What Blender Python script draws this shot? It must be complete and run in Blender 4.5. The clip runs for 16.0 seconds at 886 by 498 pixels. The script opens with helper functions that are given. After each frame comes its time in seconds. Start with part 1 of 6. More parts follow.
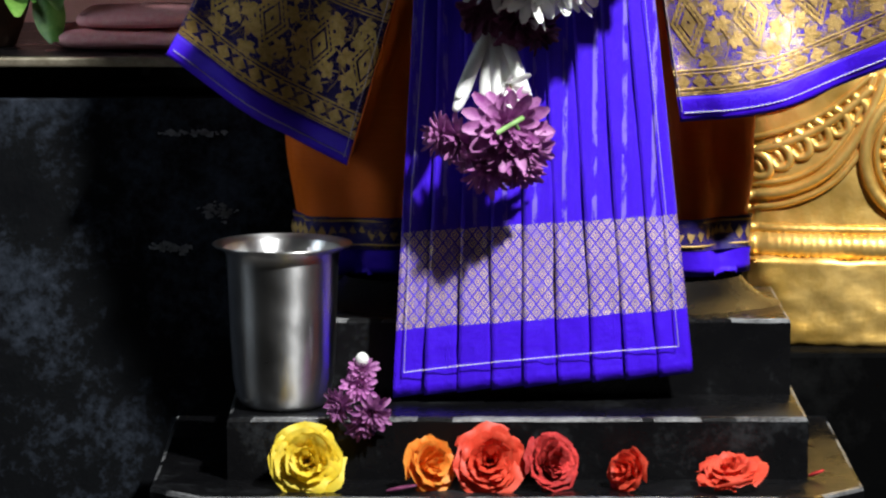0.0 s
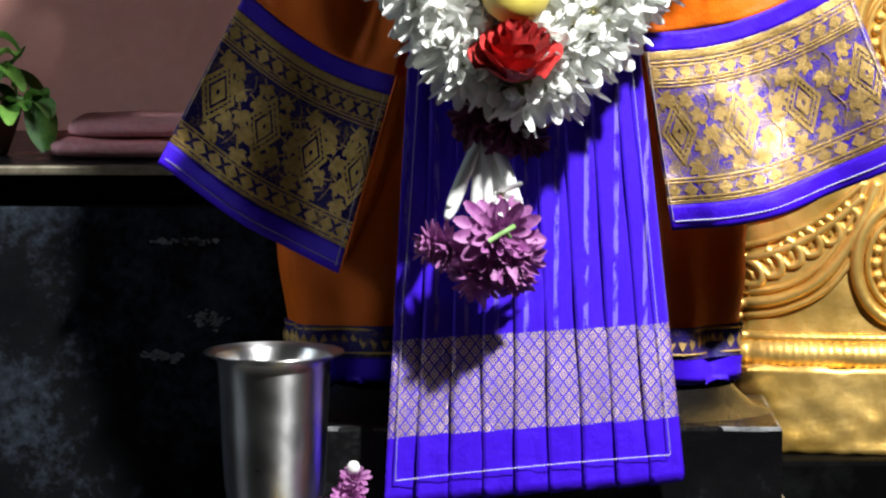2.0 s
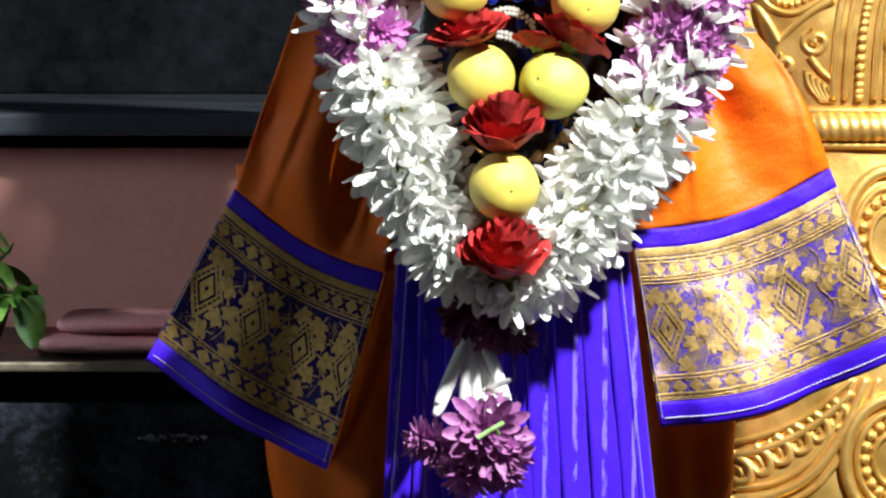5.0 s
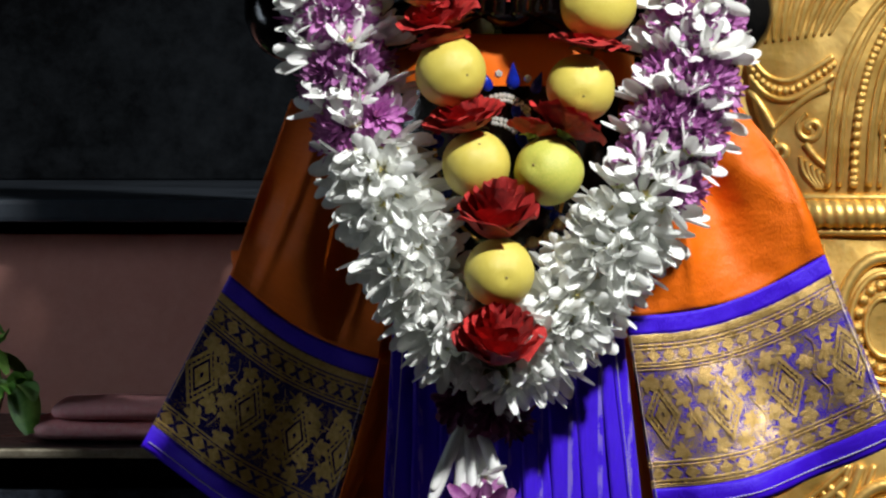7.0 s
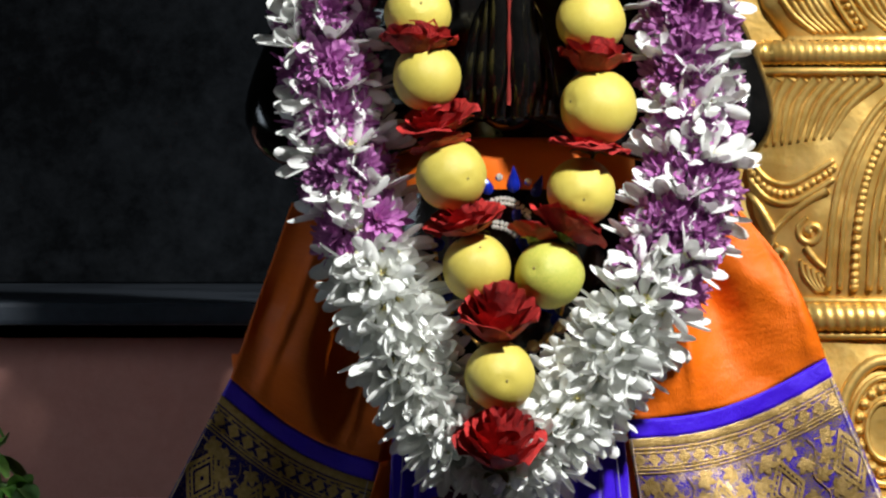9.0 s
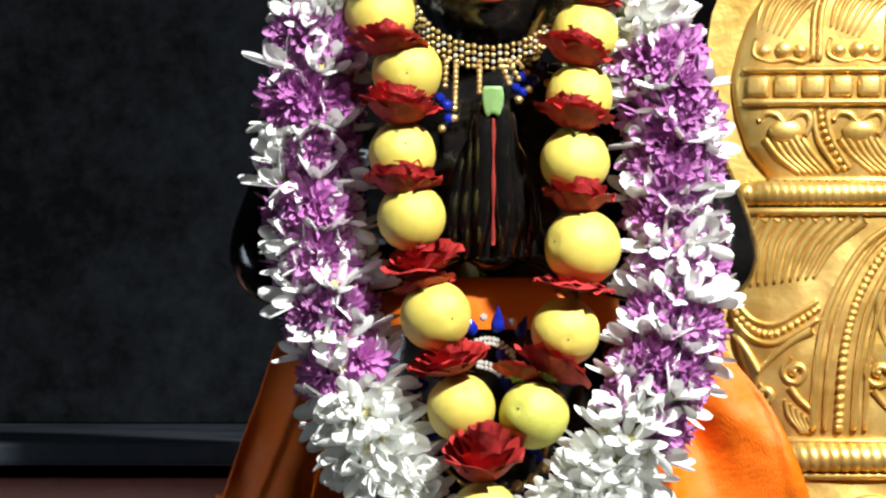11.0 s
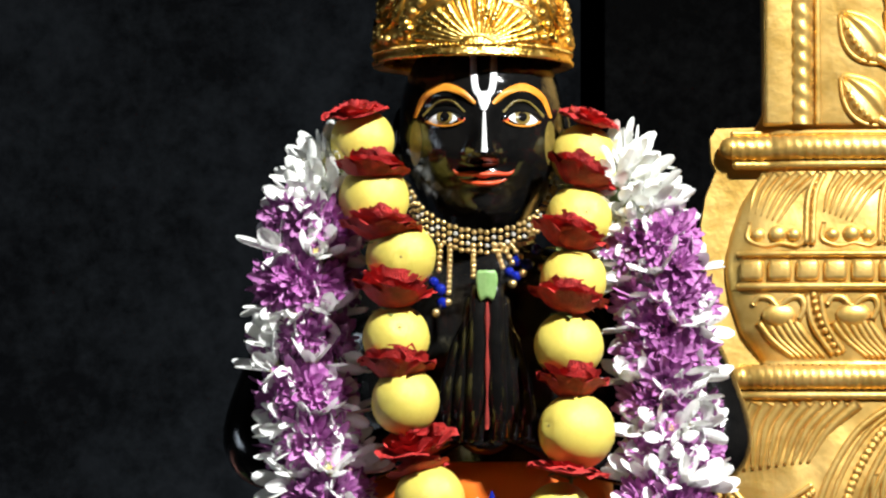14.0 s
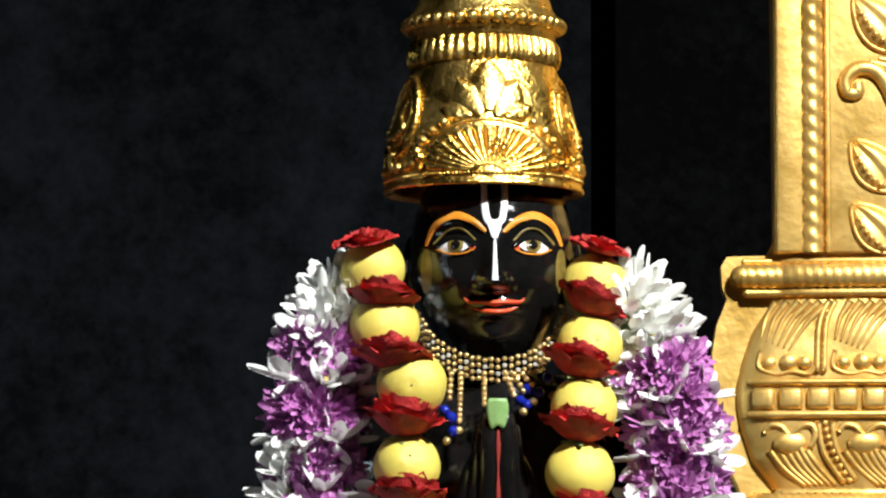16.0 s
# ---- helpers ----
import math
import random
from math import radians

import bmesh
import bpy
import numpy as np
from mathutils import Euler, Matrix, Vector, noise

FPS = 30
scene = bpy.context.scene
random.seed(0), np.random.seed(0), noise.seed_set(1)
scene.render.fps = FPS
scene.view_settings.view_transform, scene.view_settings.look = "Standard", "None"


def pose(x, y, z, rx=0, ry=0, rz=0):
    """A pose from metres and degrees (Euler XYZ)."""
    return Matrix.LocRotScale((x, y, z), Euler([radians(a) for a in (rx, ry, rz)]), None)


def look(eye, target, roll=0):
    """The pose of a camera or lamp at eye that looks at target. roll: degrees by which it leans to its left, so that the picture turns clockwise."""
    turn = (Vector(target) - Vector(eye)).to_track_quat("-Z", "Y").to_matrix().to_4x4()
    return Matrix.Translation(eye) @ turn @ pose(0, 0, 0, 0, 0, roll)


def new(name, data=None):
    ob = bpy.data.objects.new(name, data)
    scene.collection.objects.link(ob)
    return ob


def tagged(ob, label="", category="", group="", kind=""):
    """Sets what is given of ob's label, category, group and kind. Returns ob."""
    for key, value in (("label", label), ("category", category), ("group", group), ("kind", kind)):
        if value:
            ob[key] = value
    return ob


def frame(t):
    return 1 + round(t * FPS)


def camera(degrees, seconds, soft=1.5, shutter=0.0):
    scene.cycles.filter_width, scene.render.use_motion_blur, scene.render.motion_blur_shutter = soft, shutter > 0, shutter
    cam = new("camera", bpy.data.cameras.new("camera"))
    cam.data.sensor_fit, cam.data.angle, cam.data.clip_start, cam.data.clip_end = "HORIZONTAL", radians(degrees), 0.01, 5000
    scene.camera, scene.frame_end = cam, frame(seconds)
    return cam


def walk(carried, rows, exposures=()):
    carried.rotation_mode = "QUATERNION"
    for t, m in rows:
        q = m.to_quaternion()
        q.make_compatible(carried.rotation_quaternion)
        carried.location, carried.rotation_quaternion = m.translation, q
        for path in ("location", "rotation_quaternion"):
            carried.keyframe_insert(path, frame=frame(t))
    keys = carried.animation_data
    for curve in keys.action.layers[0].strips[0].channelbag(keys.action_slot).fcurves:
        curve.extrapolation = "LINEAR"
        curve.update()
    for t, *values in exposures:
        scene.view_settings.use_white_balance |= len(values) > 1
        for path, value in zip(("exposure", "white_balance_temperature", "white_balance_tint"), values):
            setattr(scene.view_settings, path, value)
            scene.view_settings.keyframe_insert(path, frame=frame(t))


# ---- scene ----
# A turning camera on a stand, 2.65 m in front of the idol.
cam = camera(13.0, 16.0, soft=2.3)
EYE = (0.0, -2.6466, 1.44)
# seconds, degrees to the right, degrees up, degrees of roll
ROWS = [
    (0.0, -0.000, -8.168, 0.013),
    (0.5, 0.034, -7.777, 0.007),
    (1.0, 0.056, -7.322, 0.002),
    (1.5, 0.087, -6.936, -0.004),
    (2.0, 0.126, -6.573, -0.009),
    (2.5, 0.177, -6.129, -0.014),
    (3.0, 0.218, -5.587, -0.019),
    (3.5, 0.238, -5.060, -0.024),
    (4.0, 0.267, -4.519, -0.029),
    (4.5, 0.291, -4.131, -0.033),
    (4.7, 0.289, -3.940, -0.035),
    (6.8, 0.372, -2.551, -0.052),
    (7.0, 0.365, -2.403, -0.054),
    (7.5, 0.363, -1.978, -0.058),
    (8.0, 0.352, -1.596, -0.061),
    (8.2, 0.347, -1.450, -0.062),
    (10.3, 0.464, 0.390, -0.075),
    (10.5, 0.499, 0.655, -0.076),
    (11.0, 0.583, 1.183, -0.079),
    (11.5, 0.662, 1.682, -0.082),
    (12.0, 0.709, 2.154, -0.084),
    (12.5, 0.732, 2.598, -0.086),
    (13.0, 0.736, 3.041, -0.088),
    (13.5, 0.720, 3.460, -0.090),
    (14.0, 0.669, 3.894, -0.092),
    (14.5, 0.619, 4.337, -0.093),
    (15.0, 0.549, 4.979, -0.095),
    (15.5, 0.530, 5.477, -0.096),
    (16.0, 0.506, 5.781, -0.097),
]
walk(cam, [(t, pose(*EYE, 0, 0, -right) @ pose(0, 0, 0, 90 + up) @ pose(0, 0, 0, 0, 0, -roll)) for t, right, up, roll in ROWS],
     exposures=[(0.0, -0.12), (2.0, 0.0), (4.7, 0.2), (6.8, -0.86), (8.2, -0.95), (10.3, -0.28), (12.0, -0.08), (13.5, -0.18), (16.0, -0.42)])

# ---- light ----
world = bpy.data.worlds.new("world")
scene.world = world
world.use_nodes = True
world.node_tree.nodes["Background"].inputs[0].default_value = (0.5, 0.6, 0.8, 1)
world.node_tree.nodes["Background"].inputs[1].default_value = 0.01


def lamp(name, kind, energy, colour, m, size=0.2):
    data = bpy.data.lights.new(name, kind)
    data.energy, data.color = energy, colour
    data.shape, data.size = "DISK", size
    ob = new(name, data)
    ob.matrix_world = m
    return ob


lamp("spot_lamp", "AREA", 38, (0.97, 0.98, 0.97), look((0.98, -1.62, 3.08), (0.10, 0.03, 1.31)), 0.13).data.spread = math.radians(80)
# unseen fill added at the left to brighten the recess, counter and wall
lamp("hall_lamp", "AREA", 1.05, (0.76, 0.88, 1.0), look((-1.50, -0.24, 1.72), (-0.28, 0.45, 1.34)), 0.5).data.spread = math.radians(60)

# ---- materials ----


class Nodes:
    """A small writer of node trees."""

    def __init__(self, name):
        self.mat = bpy.data.materials.new(name)
        self.mat.use_nodes = True
        self.tree = self.mat.node_tree
        self.bsdf = self.tree.nodes["Principled BSDF"]

    def add(self, kind, **sockets):
        n = self.tree.nodes.new(kind)
        for key, value in sockets.items():
            self.put(n.inputs[key.replace("_", " ")], value)
        return n

    def put(self, socket, value):
        if isinstance(value, bpy.types.NodeSocket):
            self.tree.links.new(value, socket)
        else:
            socket.default_value = value

    def math(self, op, a, b=0.0):
        n = self.tree.nodes.new("ShaderNodeMath")
        n.operation = op
        self.put(n.inputs[0], a)
        self.put(n.inputs[1], b)
        return n.outputs[0]

    def coords(self, which="Object"):
        return self.add("ShaderNodeTexCoord").outputs[which]

    def noise(self, scale, detail=4.0, vector=None, rough=0.55, stretch=None):
        v = vector or self.coords()
        if stretch:
            m = self.add("ShaderNodeMapping", Vector=v)
            m.inputs["Scale"].default_value = stretch
            v = m.outputs[0]
        return self.add("ShaderNodeTexNoise", Vector=v, Scale=scale, Detail=detail, Roughness=rough).outputs[0]

    def ramp(self, fac, *stops):
        n = self.add("ShaderNodeValToRGB", Fac=fac)
        e = n.color_ramp.elements
        while len(e) < len(stops):
            e.new(0.5)
        for el, (pos, col) in zip(e, stops):
            el.position = pos
            el.color = (*col, 1) if len(col) == 3 else col
        return n.outputs[0]

    def mix(self, fac, a, b):
        n = self.tree.nodes.new("ShaderNodeMix")
        n.data_type = "RGBA"
        self.put(n.inputs[0], fac)
        self.put(n.inputs[6], (*a, 1) if isinstance(a, tuple) else a)
        self.put(n.inputs[7], (*b, 1) if isinstance(b, tuple) else b)
        return n.outputs[2]

    def bump(self, height, strength=0.3, distance=0.001):
        n = self.add("ShaderNodeBump", Height=height, Strength=strength, Distance=distance)
        self.put(self.bsdf.inputs["Normal"], n.outputs[0])

    def set(self, **sockets):
        for key, value in sockets.items():
            if isinstance(value, tuple) and len(value) == 3 and "Color" in key:
                value = (*value, 1)
            self.put(self.bsdf.inputs[key.replace("_", " ")], value)
        return self.mat


def grey(v):
    return (v, v, v)


def plain(name, a, b, scale=60.0, rough=0.5, metal=0.0, relief=0.2, depth=0.0006, rough2=None, per_object=0.0, **more):
    """A surface whose colour runs between a and b at two scales, with fine relief."""
    n = Nodes(name)
    big, fine = n.noise(scale), n.noise(scale * 7, 3.0)
    f = n.math("ADD", n.math("MULTIPLY", big, 0.7), n.math("MULTIPLY", fine, 0.3))
    col = n.ramp(f, (0.36, a), (0.64, b))
    if per_object:
        rnd = n.add("ShaderNodeObjectInfo").outputs["Random"]
        hsv = n.add("ShaderNodeHueSaturation", Color=col)
        n.put(hsv.inputs["Value"], n.math("ADD", n.math("MULTIPLY", rnd, per_object), 1 - per_object * 0.6))
        col = hsv.outputs[0]
    r = n.ramp(big, (0.3, grey(rough)), (0.7, grey(rough2 if rough2 is not None else rough * 1.25)))
    n.bump(fine, relief, depth)
    return n.set(Base_Color=col, Roughness=r, Metallic=metal, **more)


def thin(mat, share=0.35):
    """Lets a share of the light through a thin petal or leaf."""
    tree = mat.node_tree
    bsdf, out = tree.nodes["Principled BSDF"], tree.nodes["Material Output"]
    glow = tree.nodes.new("ShaderNodeBsdfTranslucent")
    tree.links.new(bsdf.inputs["Base Color"].links[0].from_socket, glow.inputs[0])
    mix = tree.nodes.new("ShaderNodeMixShader")
    mix.inputs[0].default_value = share
    tree.links.new(bsdf.outputs[0], mix.inputs[1])
    tree.links.new(glow.outputs[0], mix.inputs[2])
    tree.links.new(mix.outputs[0], out.inputs[0])
    return mat


def silk(name, a, b, sheen=0.3, rough=0.46):
    """Woven silk with fine threads, slubs and soft crumples."""
    n = Nodes(name)
    v = n.coords("UV")
    slub = n.noise(40, 4, v, stretch=(1, 25, 1))
    weave = n.noise(300, 2, v, stretch=(6, 1, 1))
    crumple = n.noise(30, 3, v)
    col = n.mix(n.math("MULTIPLY", slub, 0.9), a, b)
    n.bump(n.math("ADD", n.math("MULTIPLY", weave, 0.25), crumple), 0.8, 0.003)
    return n.set(Base_Color=col, Roughness=n.ramp(slub, (0.3, grey(rough)), (0.7, grey(rough + 0.15))), Sheen_Weight=sheen, Specular_IOR_Level=0.4)


def lattice(name, ground, gold, cell=0.0080):
    """Metal thread woven as a lattice of small diamonds, each with a dot in it."""
    n = Nodes(name)
    sep = n.add("ShaderNodeSeparateXYZ", Vector=n.coords("UV"))
    u, v = sep.outputs[0], sep.outputs[1]
    a = n.math("DIVIDE", n.math("ADD", u, n.math("MULTIPLY", v, 0.75)), cell)
    b = n.math("DIVIDE", n.math("SUBTRACT", u, n.math("MULTIPLY", v, 0.75)), cell)
    fa = n.math("ABSOLUTE", n.math("SUBTRACT", n.math("FRACT", a), 0.5))
    fb = n.math("ABSOLUTE", n.math("SUBTRACT", n.math("FRACT", b), 0.5))
    m = n.math("MAXIMUM", fa, fb)
    line = n.math("MULTIPLY", n.math("GREATER_THAN", m, 0.385), 0.95)
    ring = n.math("MULTIPLY", n.math("GREATER_THAN", m, 0.14), n.math("LESS_THAN", m, 0.24))
    dark = n.math("MAXIMUM", line, n.math("MULTIPLY", ring, 0.85))
    wear = n.noise(90, 4, n.coords("UV"))
    fine = n.noise(700, 2, n.coords("UV"), stretch=(1, 4, 1))
    dark = n.math("MAXIMUM", dark, n.math("MULTIPLY", n.math("GREATER_THAN", wear, 0.58), 0.55))
    dark = n.math("MAXIMUM", dark, n.math("MULTIPLY", n.math("GREATER_THAN", fine, 0.56), 0.45))
    n.bump(n.math("ADD", n.math("MULTIPLY", dark, -1.0), n.math("MULTIPLY", fine, 0.5)), 1.0, 0.0012)
    inv = n.math("SUBTRACT", 1.0, dark)
    return n.set(Base_Color=n.mix(dark, gold, ground), Metallic=inv, Roughness=n.math("ADD", n.math("MULTIPLY", dark, 0.2), 0.38))


def thread(name, ground, gold, amount=0.5):
    """Metal thread worn off in lines, over a silk ground."""
    n = Nodes(name)
    v = n.coords("UV")
    fine = n.noise(420, 3, v, stretch=(1, 5, 1))
    wide = n.noise(70, 4, v)
    f = n.math("GREATER_THAN", n.math("ADD", n.math("MULTIPLY", fine, 0.6), n.math("MULTIPLY", wide, 0.4)), amount)
    n.bump(fine, 0.5, 0.0008)
    return n.set(Base_Color=n.mix(f, ground, gold), Metallic=n.math("MULTIPLY", f, 0.8), Roughness=n.math("SUBTRACT", 0.5, n.math("MULTIPLY", f, 0.16)))


def spun_steel(name):
    """Polished steel turned on a lathe: fine rings that draw highlights out along the axis."""
    n = Nodes(name)
    v = n.noise(30, 5)
    t = n.add("ShaderNodeTangent")
    t.direction_type, t.axis = "RADIAL", "Z"
    n.bump(n.noise(60, 3, stretch=(1, 1, 40)), 0.06, 0.0003)
    n.put(n.bsdf.inputs["Tangent"], t.outputs[0])
    return n.set(Base_Color=n.ramp(v, (0.3, grey(0.70)), (0.7, grey(0.84))), Metallic=1.0, Roughness=n.ramp(v, (0.3, grey(0.26)), (0.7, grey(0.36))), Anisotropic=0.8, Anisotropic_Rotation=0.25)


def stone(name, dark, pale, lo, hi, scale=9.0, rough=0.42, rough2=0.7, shine=0.25):
    """Black stone or old black paint with chalky stains and scuffs."""
    n = Nodes(name)
    a, b = n.noise(scale, 8, rough=0.65), n.noise(scale * 14, 5, rough=0.7)
    f = n.math("ADD", n.math("MULTIPLY", a, 0.65), n.math("MULTIPLY", b, 0.35))
    n.bump(b, 0.35, 0.0012)
    return n.set(Base_Color=n.ramp(f, (lo, dark), (hi, pale)), Roughness=n.ramp(a, (0.35, grey(rough)), (0.65, grey(rough2))), Specular_IOR_Level=shine)


ORANGE = silk("orange_silk", (0.90, 0.175, 0.002), (0.72, 0.115, 0.001), 0.0)
BLUE = silk("violet_blue_silk", (0.056, 0.003, 0.78), (0.036, 0.002, 0.56), 0.0)


def striped(name, ground, dark, silver, pitch):
    """Blue silk with slubs and broken silver stripes along the fall of the cloth."""
    n = Nodes(name)
    v = n.coords("UV")
    sep = n.add("ShaderNodeSeparateXYZ", Vector=v)
    a = n.math("FRACT", n.math("DIVIDE", sep.outputs[0], pitch))
    worn = n.noise(60, 4, v, stretch=(4, 1, 1))
    fine = n.noise(900, 2, v, stretch=(4, 1, 1))
    slub = n.noise(60, 4, v, stretch=(12, 1, 1))
    stripe = n.math("MULTIPLY", n.math("LESS_THAN", a, 0.16), n.math("GREATER_THAN", n.math("ADD", n.math("MULTIPLY", worn, 0.7), n.math("MULTIPLY", fine, 0.3)), 0.50))
    bronze = n.math("MULTIPLY", n.math("GREATER_THAN", fine, 0.60), 0.08)
    f = n.math("MAXIMUM", n.math("MULTIPLY", stripe, 0.32), bronze)
    n.bump(n.math("ADD", n.math("MULTIPLY", fine, 0.3), n.noise(35, 3, v)), 0.5, 0.002)
    return n.set(Base_Color=n.mix(f, n.mix(slub, ground, dark), silver), Metallic=n.math("MULTIPLY", f, 0.5), Roughness=0.42, Sheen_Weight=0.04)


BLUE_ZARI = striped("blue_silk_with_silver_stripe", (0.062, 0.005, 0.85), (0.030, 0.002, 0.50), (0.62, 0.50, 0.78), 0.0203)
ZARI = lattice("silver_gold_lattice", (0.06, 0.012, 0.66), (0.90, 0.68, 0.44))
# one brocade in two copies: shade coloured into the first, light into the second
BROCADE_SHADED = thread("brocade_ground_shaded", (0.016, 0.006, 0.14), (0.42, 0.27, 0.09), 0.56)
BROCADE_LIT = thread("brocade_ground_lit", (0.04, 0.010, 0.40), (0.60, 0.42, 0.22), 0.49)
MOTIF = plain("gold_brocade_thread", (0.50, 0.31, 0.085), (0.68, 0.46, 0.18), 300, 0.34, 0.62, 0.6, 0.0008)
STITCH = plain("pale_stitch_thread", (0.75, 0.70, 0.72), (0.65, 0.58, 0.65), 300, 0.6)
WHITE = thin(plain("white_petal", (0.86, 0.87, 0.82), (0.92, 0.93, 0.91), 90, 0.42, 0, 0.15, per_object=0.05), 0.22)
WHITE_BASE = plain("greenish_petal_base", (0.55, 0.58, 0.28), (0.68, 0.66, 0.36), 90, 0.5)
PURPLE = thin(plain("purple_petal", (0.34, 0.075, 0.32), (0.62, 0.27, 0.56), 160, 0.48, 0, 0.25, per_object=0.45), 0.22)
PURPLE_DARK = plain("wine_purple_petal", (0.10, 0.012, 0.055), (0.22, 0.05, 0.13), 110, 0.5, 0, 0.25, per_object=0.3)
LEMON = plain("lemon_peel", (0.63, 0.50, 0.070), (0.71, 0.60, 0.13), 35, 0.36, 0, 0.35, 0.0005, per_object=0.14)
LIME = plain("greenish_lemon_peel", (0.42, 0.48, 0.07), (0.66, 0.59, 0.12), 25, 0.36, 0, 0.35, 0.0005)
NUB = plain("lemon_stem_scar", (0.16, 0.12, 0.03), (0.30, 0.24, 0.06), 200, 0.7)
ROSE_RED = plain("dark_red_rose_petal", (0.36, 0.010, 0.014), (0.72, 0.045, 0.038), 110, 0.5, 0, 0.9, 0.0020, per_object=0.5)
ROSE_LIGHT = thin(plain("coral_red_rose_petal", (0.70, 0.055, 0.025), (0.80, 0.10, 0.05), 70, 0.5, 0, 0.3), 0.3)
ROSE_ORANGE = thin(plain("orange_rose_petal", (0.85, 0.22, 0.02), (0.90, 0.38, 0.06), 70, 0.5, 0, 0.3), 0.3)
ROSE_YELLOW = thin(plain("yellow_rose_petal", (0.85, 0.62, 0.02), (0.88, 0.72, 0.10), 70, 0.5, 0, 0.3), 0.3)
STAMEN = plain("pale_yellow_stamen", (0.55, 0.45, 0.12), (0.68, 0.58, 0.22), 90, 0.6)
SEPAL = plain("green_sepal", (0.10, 0.16, 0.04), (0.28, 0.32, 0.12), 120, 0.6)
LEAF = plain("green_leaf", (0.07, 0.20, 0.03), (0.20, 0.36, 0.07), 60, 0.42, 0, 0.5)
POWDER = plain("red_powder", (0.17, 0.010, 0.007), (0.27, 0.02, 0.012), 200, 0.8)
LEAF_PALE = plain("pale_green_leaf", (0.15, 0.30, 0.08), (0.24, 0.40, 0.14), 60, 0.45, 0, 0.4)
IDOL = plain("oiled_black_stone", (0.003, 0.003, 0.003), (0.007, 0.0065, 0.006), 30, 0.09, 0, 0.35, 0.0008, rough2=0.18, Specular_IOR_Level=0.5)
PAINT_ORANGE = plain("ochre_paint", (0.62, 0.20, 0.015), (0.75, 0.30, 0.03), 150, 0.4)
PAINT_WHITE = plain("white_paint", (0.75, 0.75, 0.76), (0.85, 0.85, 0.85), 150, 0.4)
PAINT_RED = plain("red_paint", (0.55, 0.05, 0.015), (0.66, 0.10, 0.03), 150, 0.35)
OLIVE_PAINT_AND_REFLECTION = plain("olive_paint_and_reflection", (0.10, 0.07, 0.015), (0.22, 0.16, 0.035), 150, 0.35)
GOLD = plain("polished_gold", (0.78, 0.47, 0.08), (0.95, 0.66, 0.20), 40, 0.22, 1.0, 0.6, 0.0020, rough2=0.40)
BRASS = plain("gilded_sheet_metal", (0.70, 0.42, 0.09), (0.87, 0.59, 0.19), 22, 0.36, 0.78, 0.35, 0.0010, rough2=0.52)
PEARL = plain("gilt_bead", (0.56, 0.38, 0.13), (0.72, 0.54, 0.26), 200, 0.24, 0.8)
DIAMANTE = plain("clear_crystal", (0.85, 0.82, 0.72), (0.95, 0.92, 0.86), 500, 0.12, 0.6)
JEWEL = plain("blue_glass_stone", (0.004, 0.009, 0.16), (0.008, 0.022, 0.34), 60, 0.08, 0.2, 0.1)
STEEL = spun_steel("stainless_steel")
BLACK_STONE = stone("worn_black_granite", (0.003, 0.003, 0.0035), (0.036, 0.040, 0.044), 0.52, 0.80, 14, 0.20, 0.42, 0.32)
BLACK_PANEL = stone("stained_black_panel", (0.0018, 0.0022, 0.0030), (0.044, 0.056, 0.080), 0.48, 0.76, 10, 0.5, 0.8, 0.10)
BLACK_WALL = stone("dull_black_wall", (0.0010, 0.0014, 0.0020), (0.0135, 0.0160, 0.0190), 0.42, 0.68, 3.6, 0.7, 0.9, 0.05)
# deeper black for the right-hand panel and the block below the pilaster
BLACK_WALL_DEEP = stone("deep_black_wall", (0.0005, 0.0005, 0.0006), (0.0075, 0.0078, 0.0080), 0.45, 0.70, 5.0, 0.7, 0.9, 0.04)
# ledge colour, bluer and paler than the wall above it
LEDGE_BLUE_BLACK = stone("ledge_blue_black", (0.014, 0.018, 0.024), (0.032, 0.040, 0.052), 0.4, 0.65, 8, 0.4, 0.6, 0.3)
WORN_EDGE = stone("worn_stone_edge", (0.03, 0.03, 0.032), (0.24, 0.245, 0.25), 0.42, 0.66, 25, 0.3, 0.5, 0.5)
PINK_WALL = stone("dusty_pink_plaster", (0.54, 0.235, 0.19), (0.64, 0.31, 0.255), 0.35, 0.65, 7, 0.7, 0.9)
EDGE_METAL = plain("worn_metal_edging", (0.28, 0.24, 0.17), (0.45, 0.40, 0.30), 60, 0.35, 0.8)
TOWEL = plain("pink_terry_cloth", (0.88, 0.36, 0.38), (0.92, 0.50, 0.50), 250, 0.9, 0, 0.5, 0.002)
CLAY = plain("dark_clay", (0.05, 0.025, 0.015), (0.10, 0.05, 0.03), 60, 0.7)
# dark tone for the unseen room shell, set low to keep bounced light down
DARK_WALL = plain("low_bounce_dark", (0.035, 0.030, 0.028), (0.055, 0.048, 0.042), 4, 0.8)
FLOOR = plain("grey_stone_floor", (0.10, 0.095, 0.09), (0.15, 0.14, 0.13), 5, 0.5)

# ---- makers ----


def mesh_of(name, bm, mats, smooth=True):
    me = bpy.data.meshes.new(name)
    bm.normal_update()
    bm.to_mesh(me)
    bm.free()
    for m in mats if isinstance(mats, (list, tuple)) else [mats]:
        me.materials.append(m)
    if smooth:
        me.polygons.foreach_set("use_smooth", [True] * len(me.polygons))
    return me


def thing(name, label, category, base, group=""):
    ob = new(name)
    ob.location = base
    ob.empty_display_size = 0.02
    return tagged(ob, label, category, group)


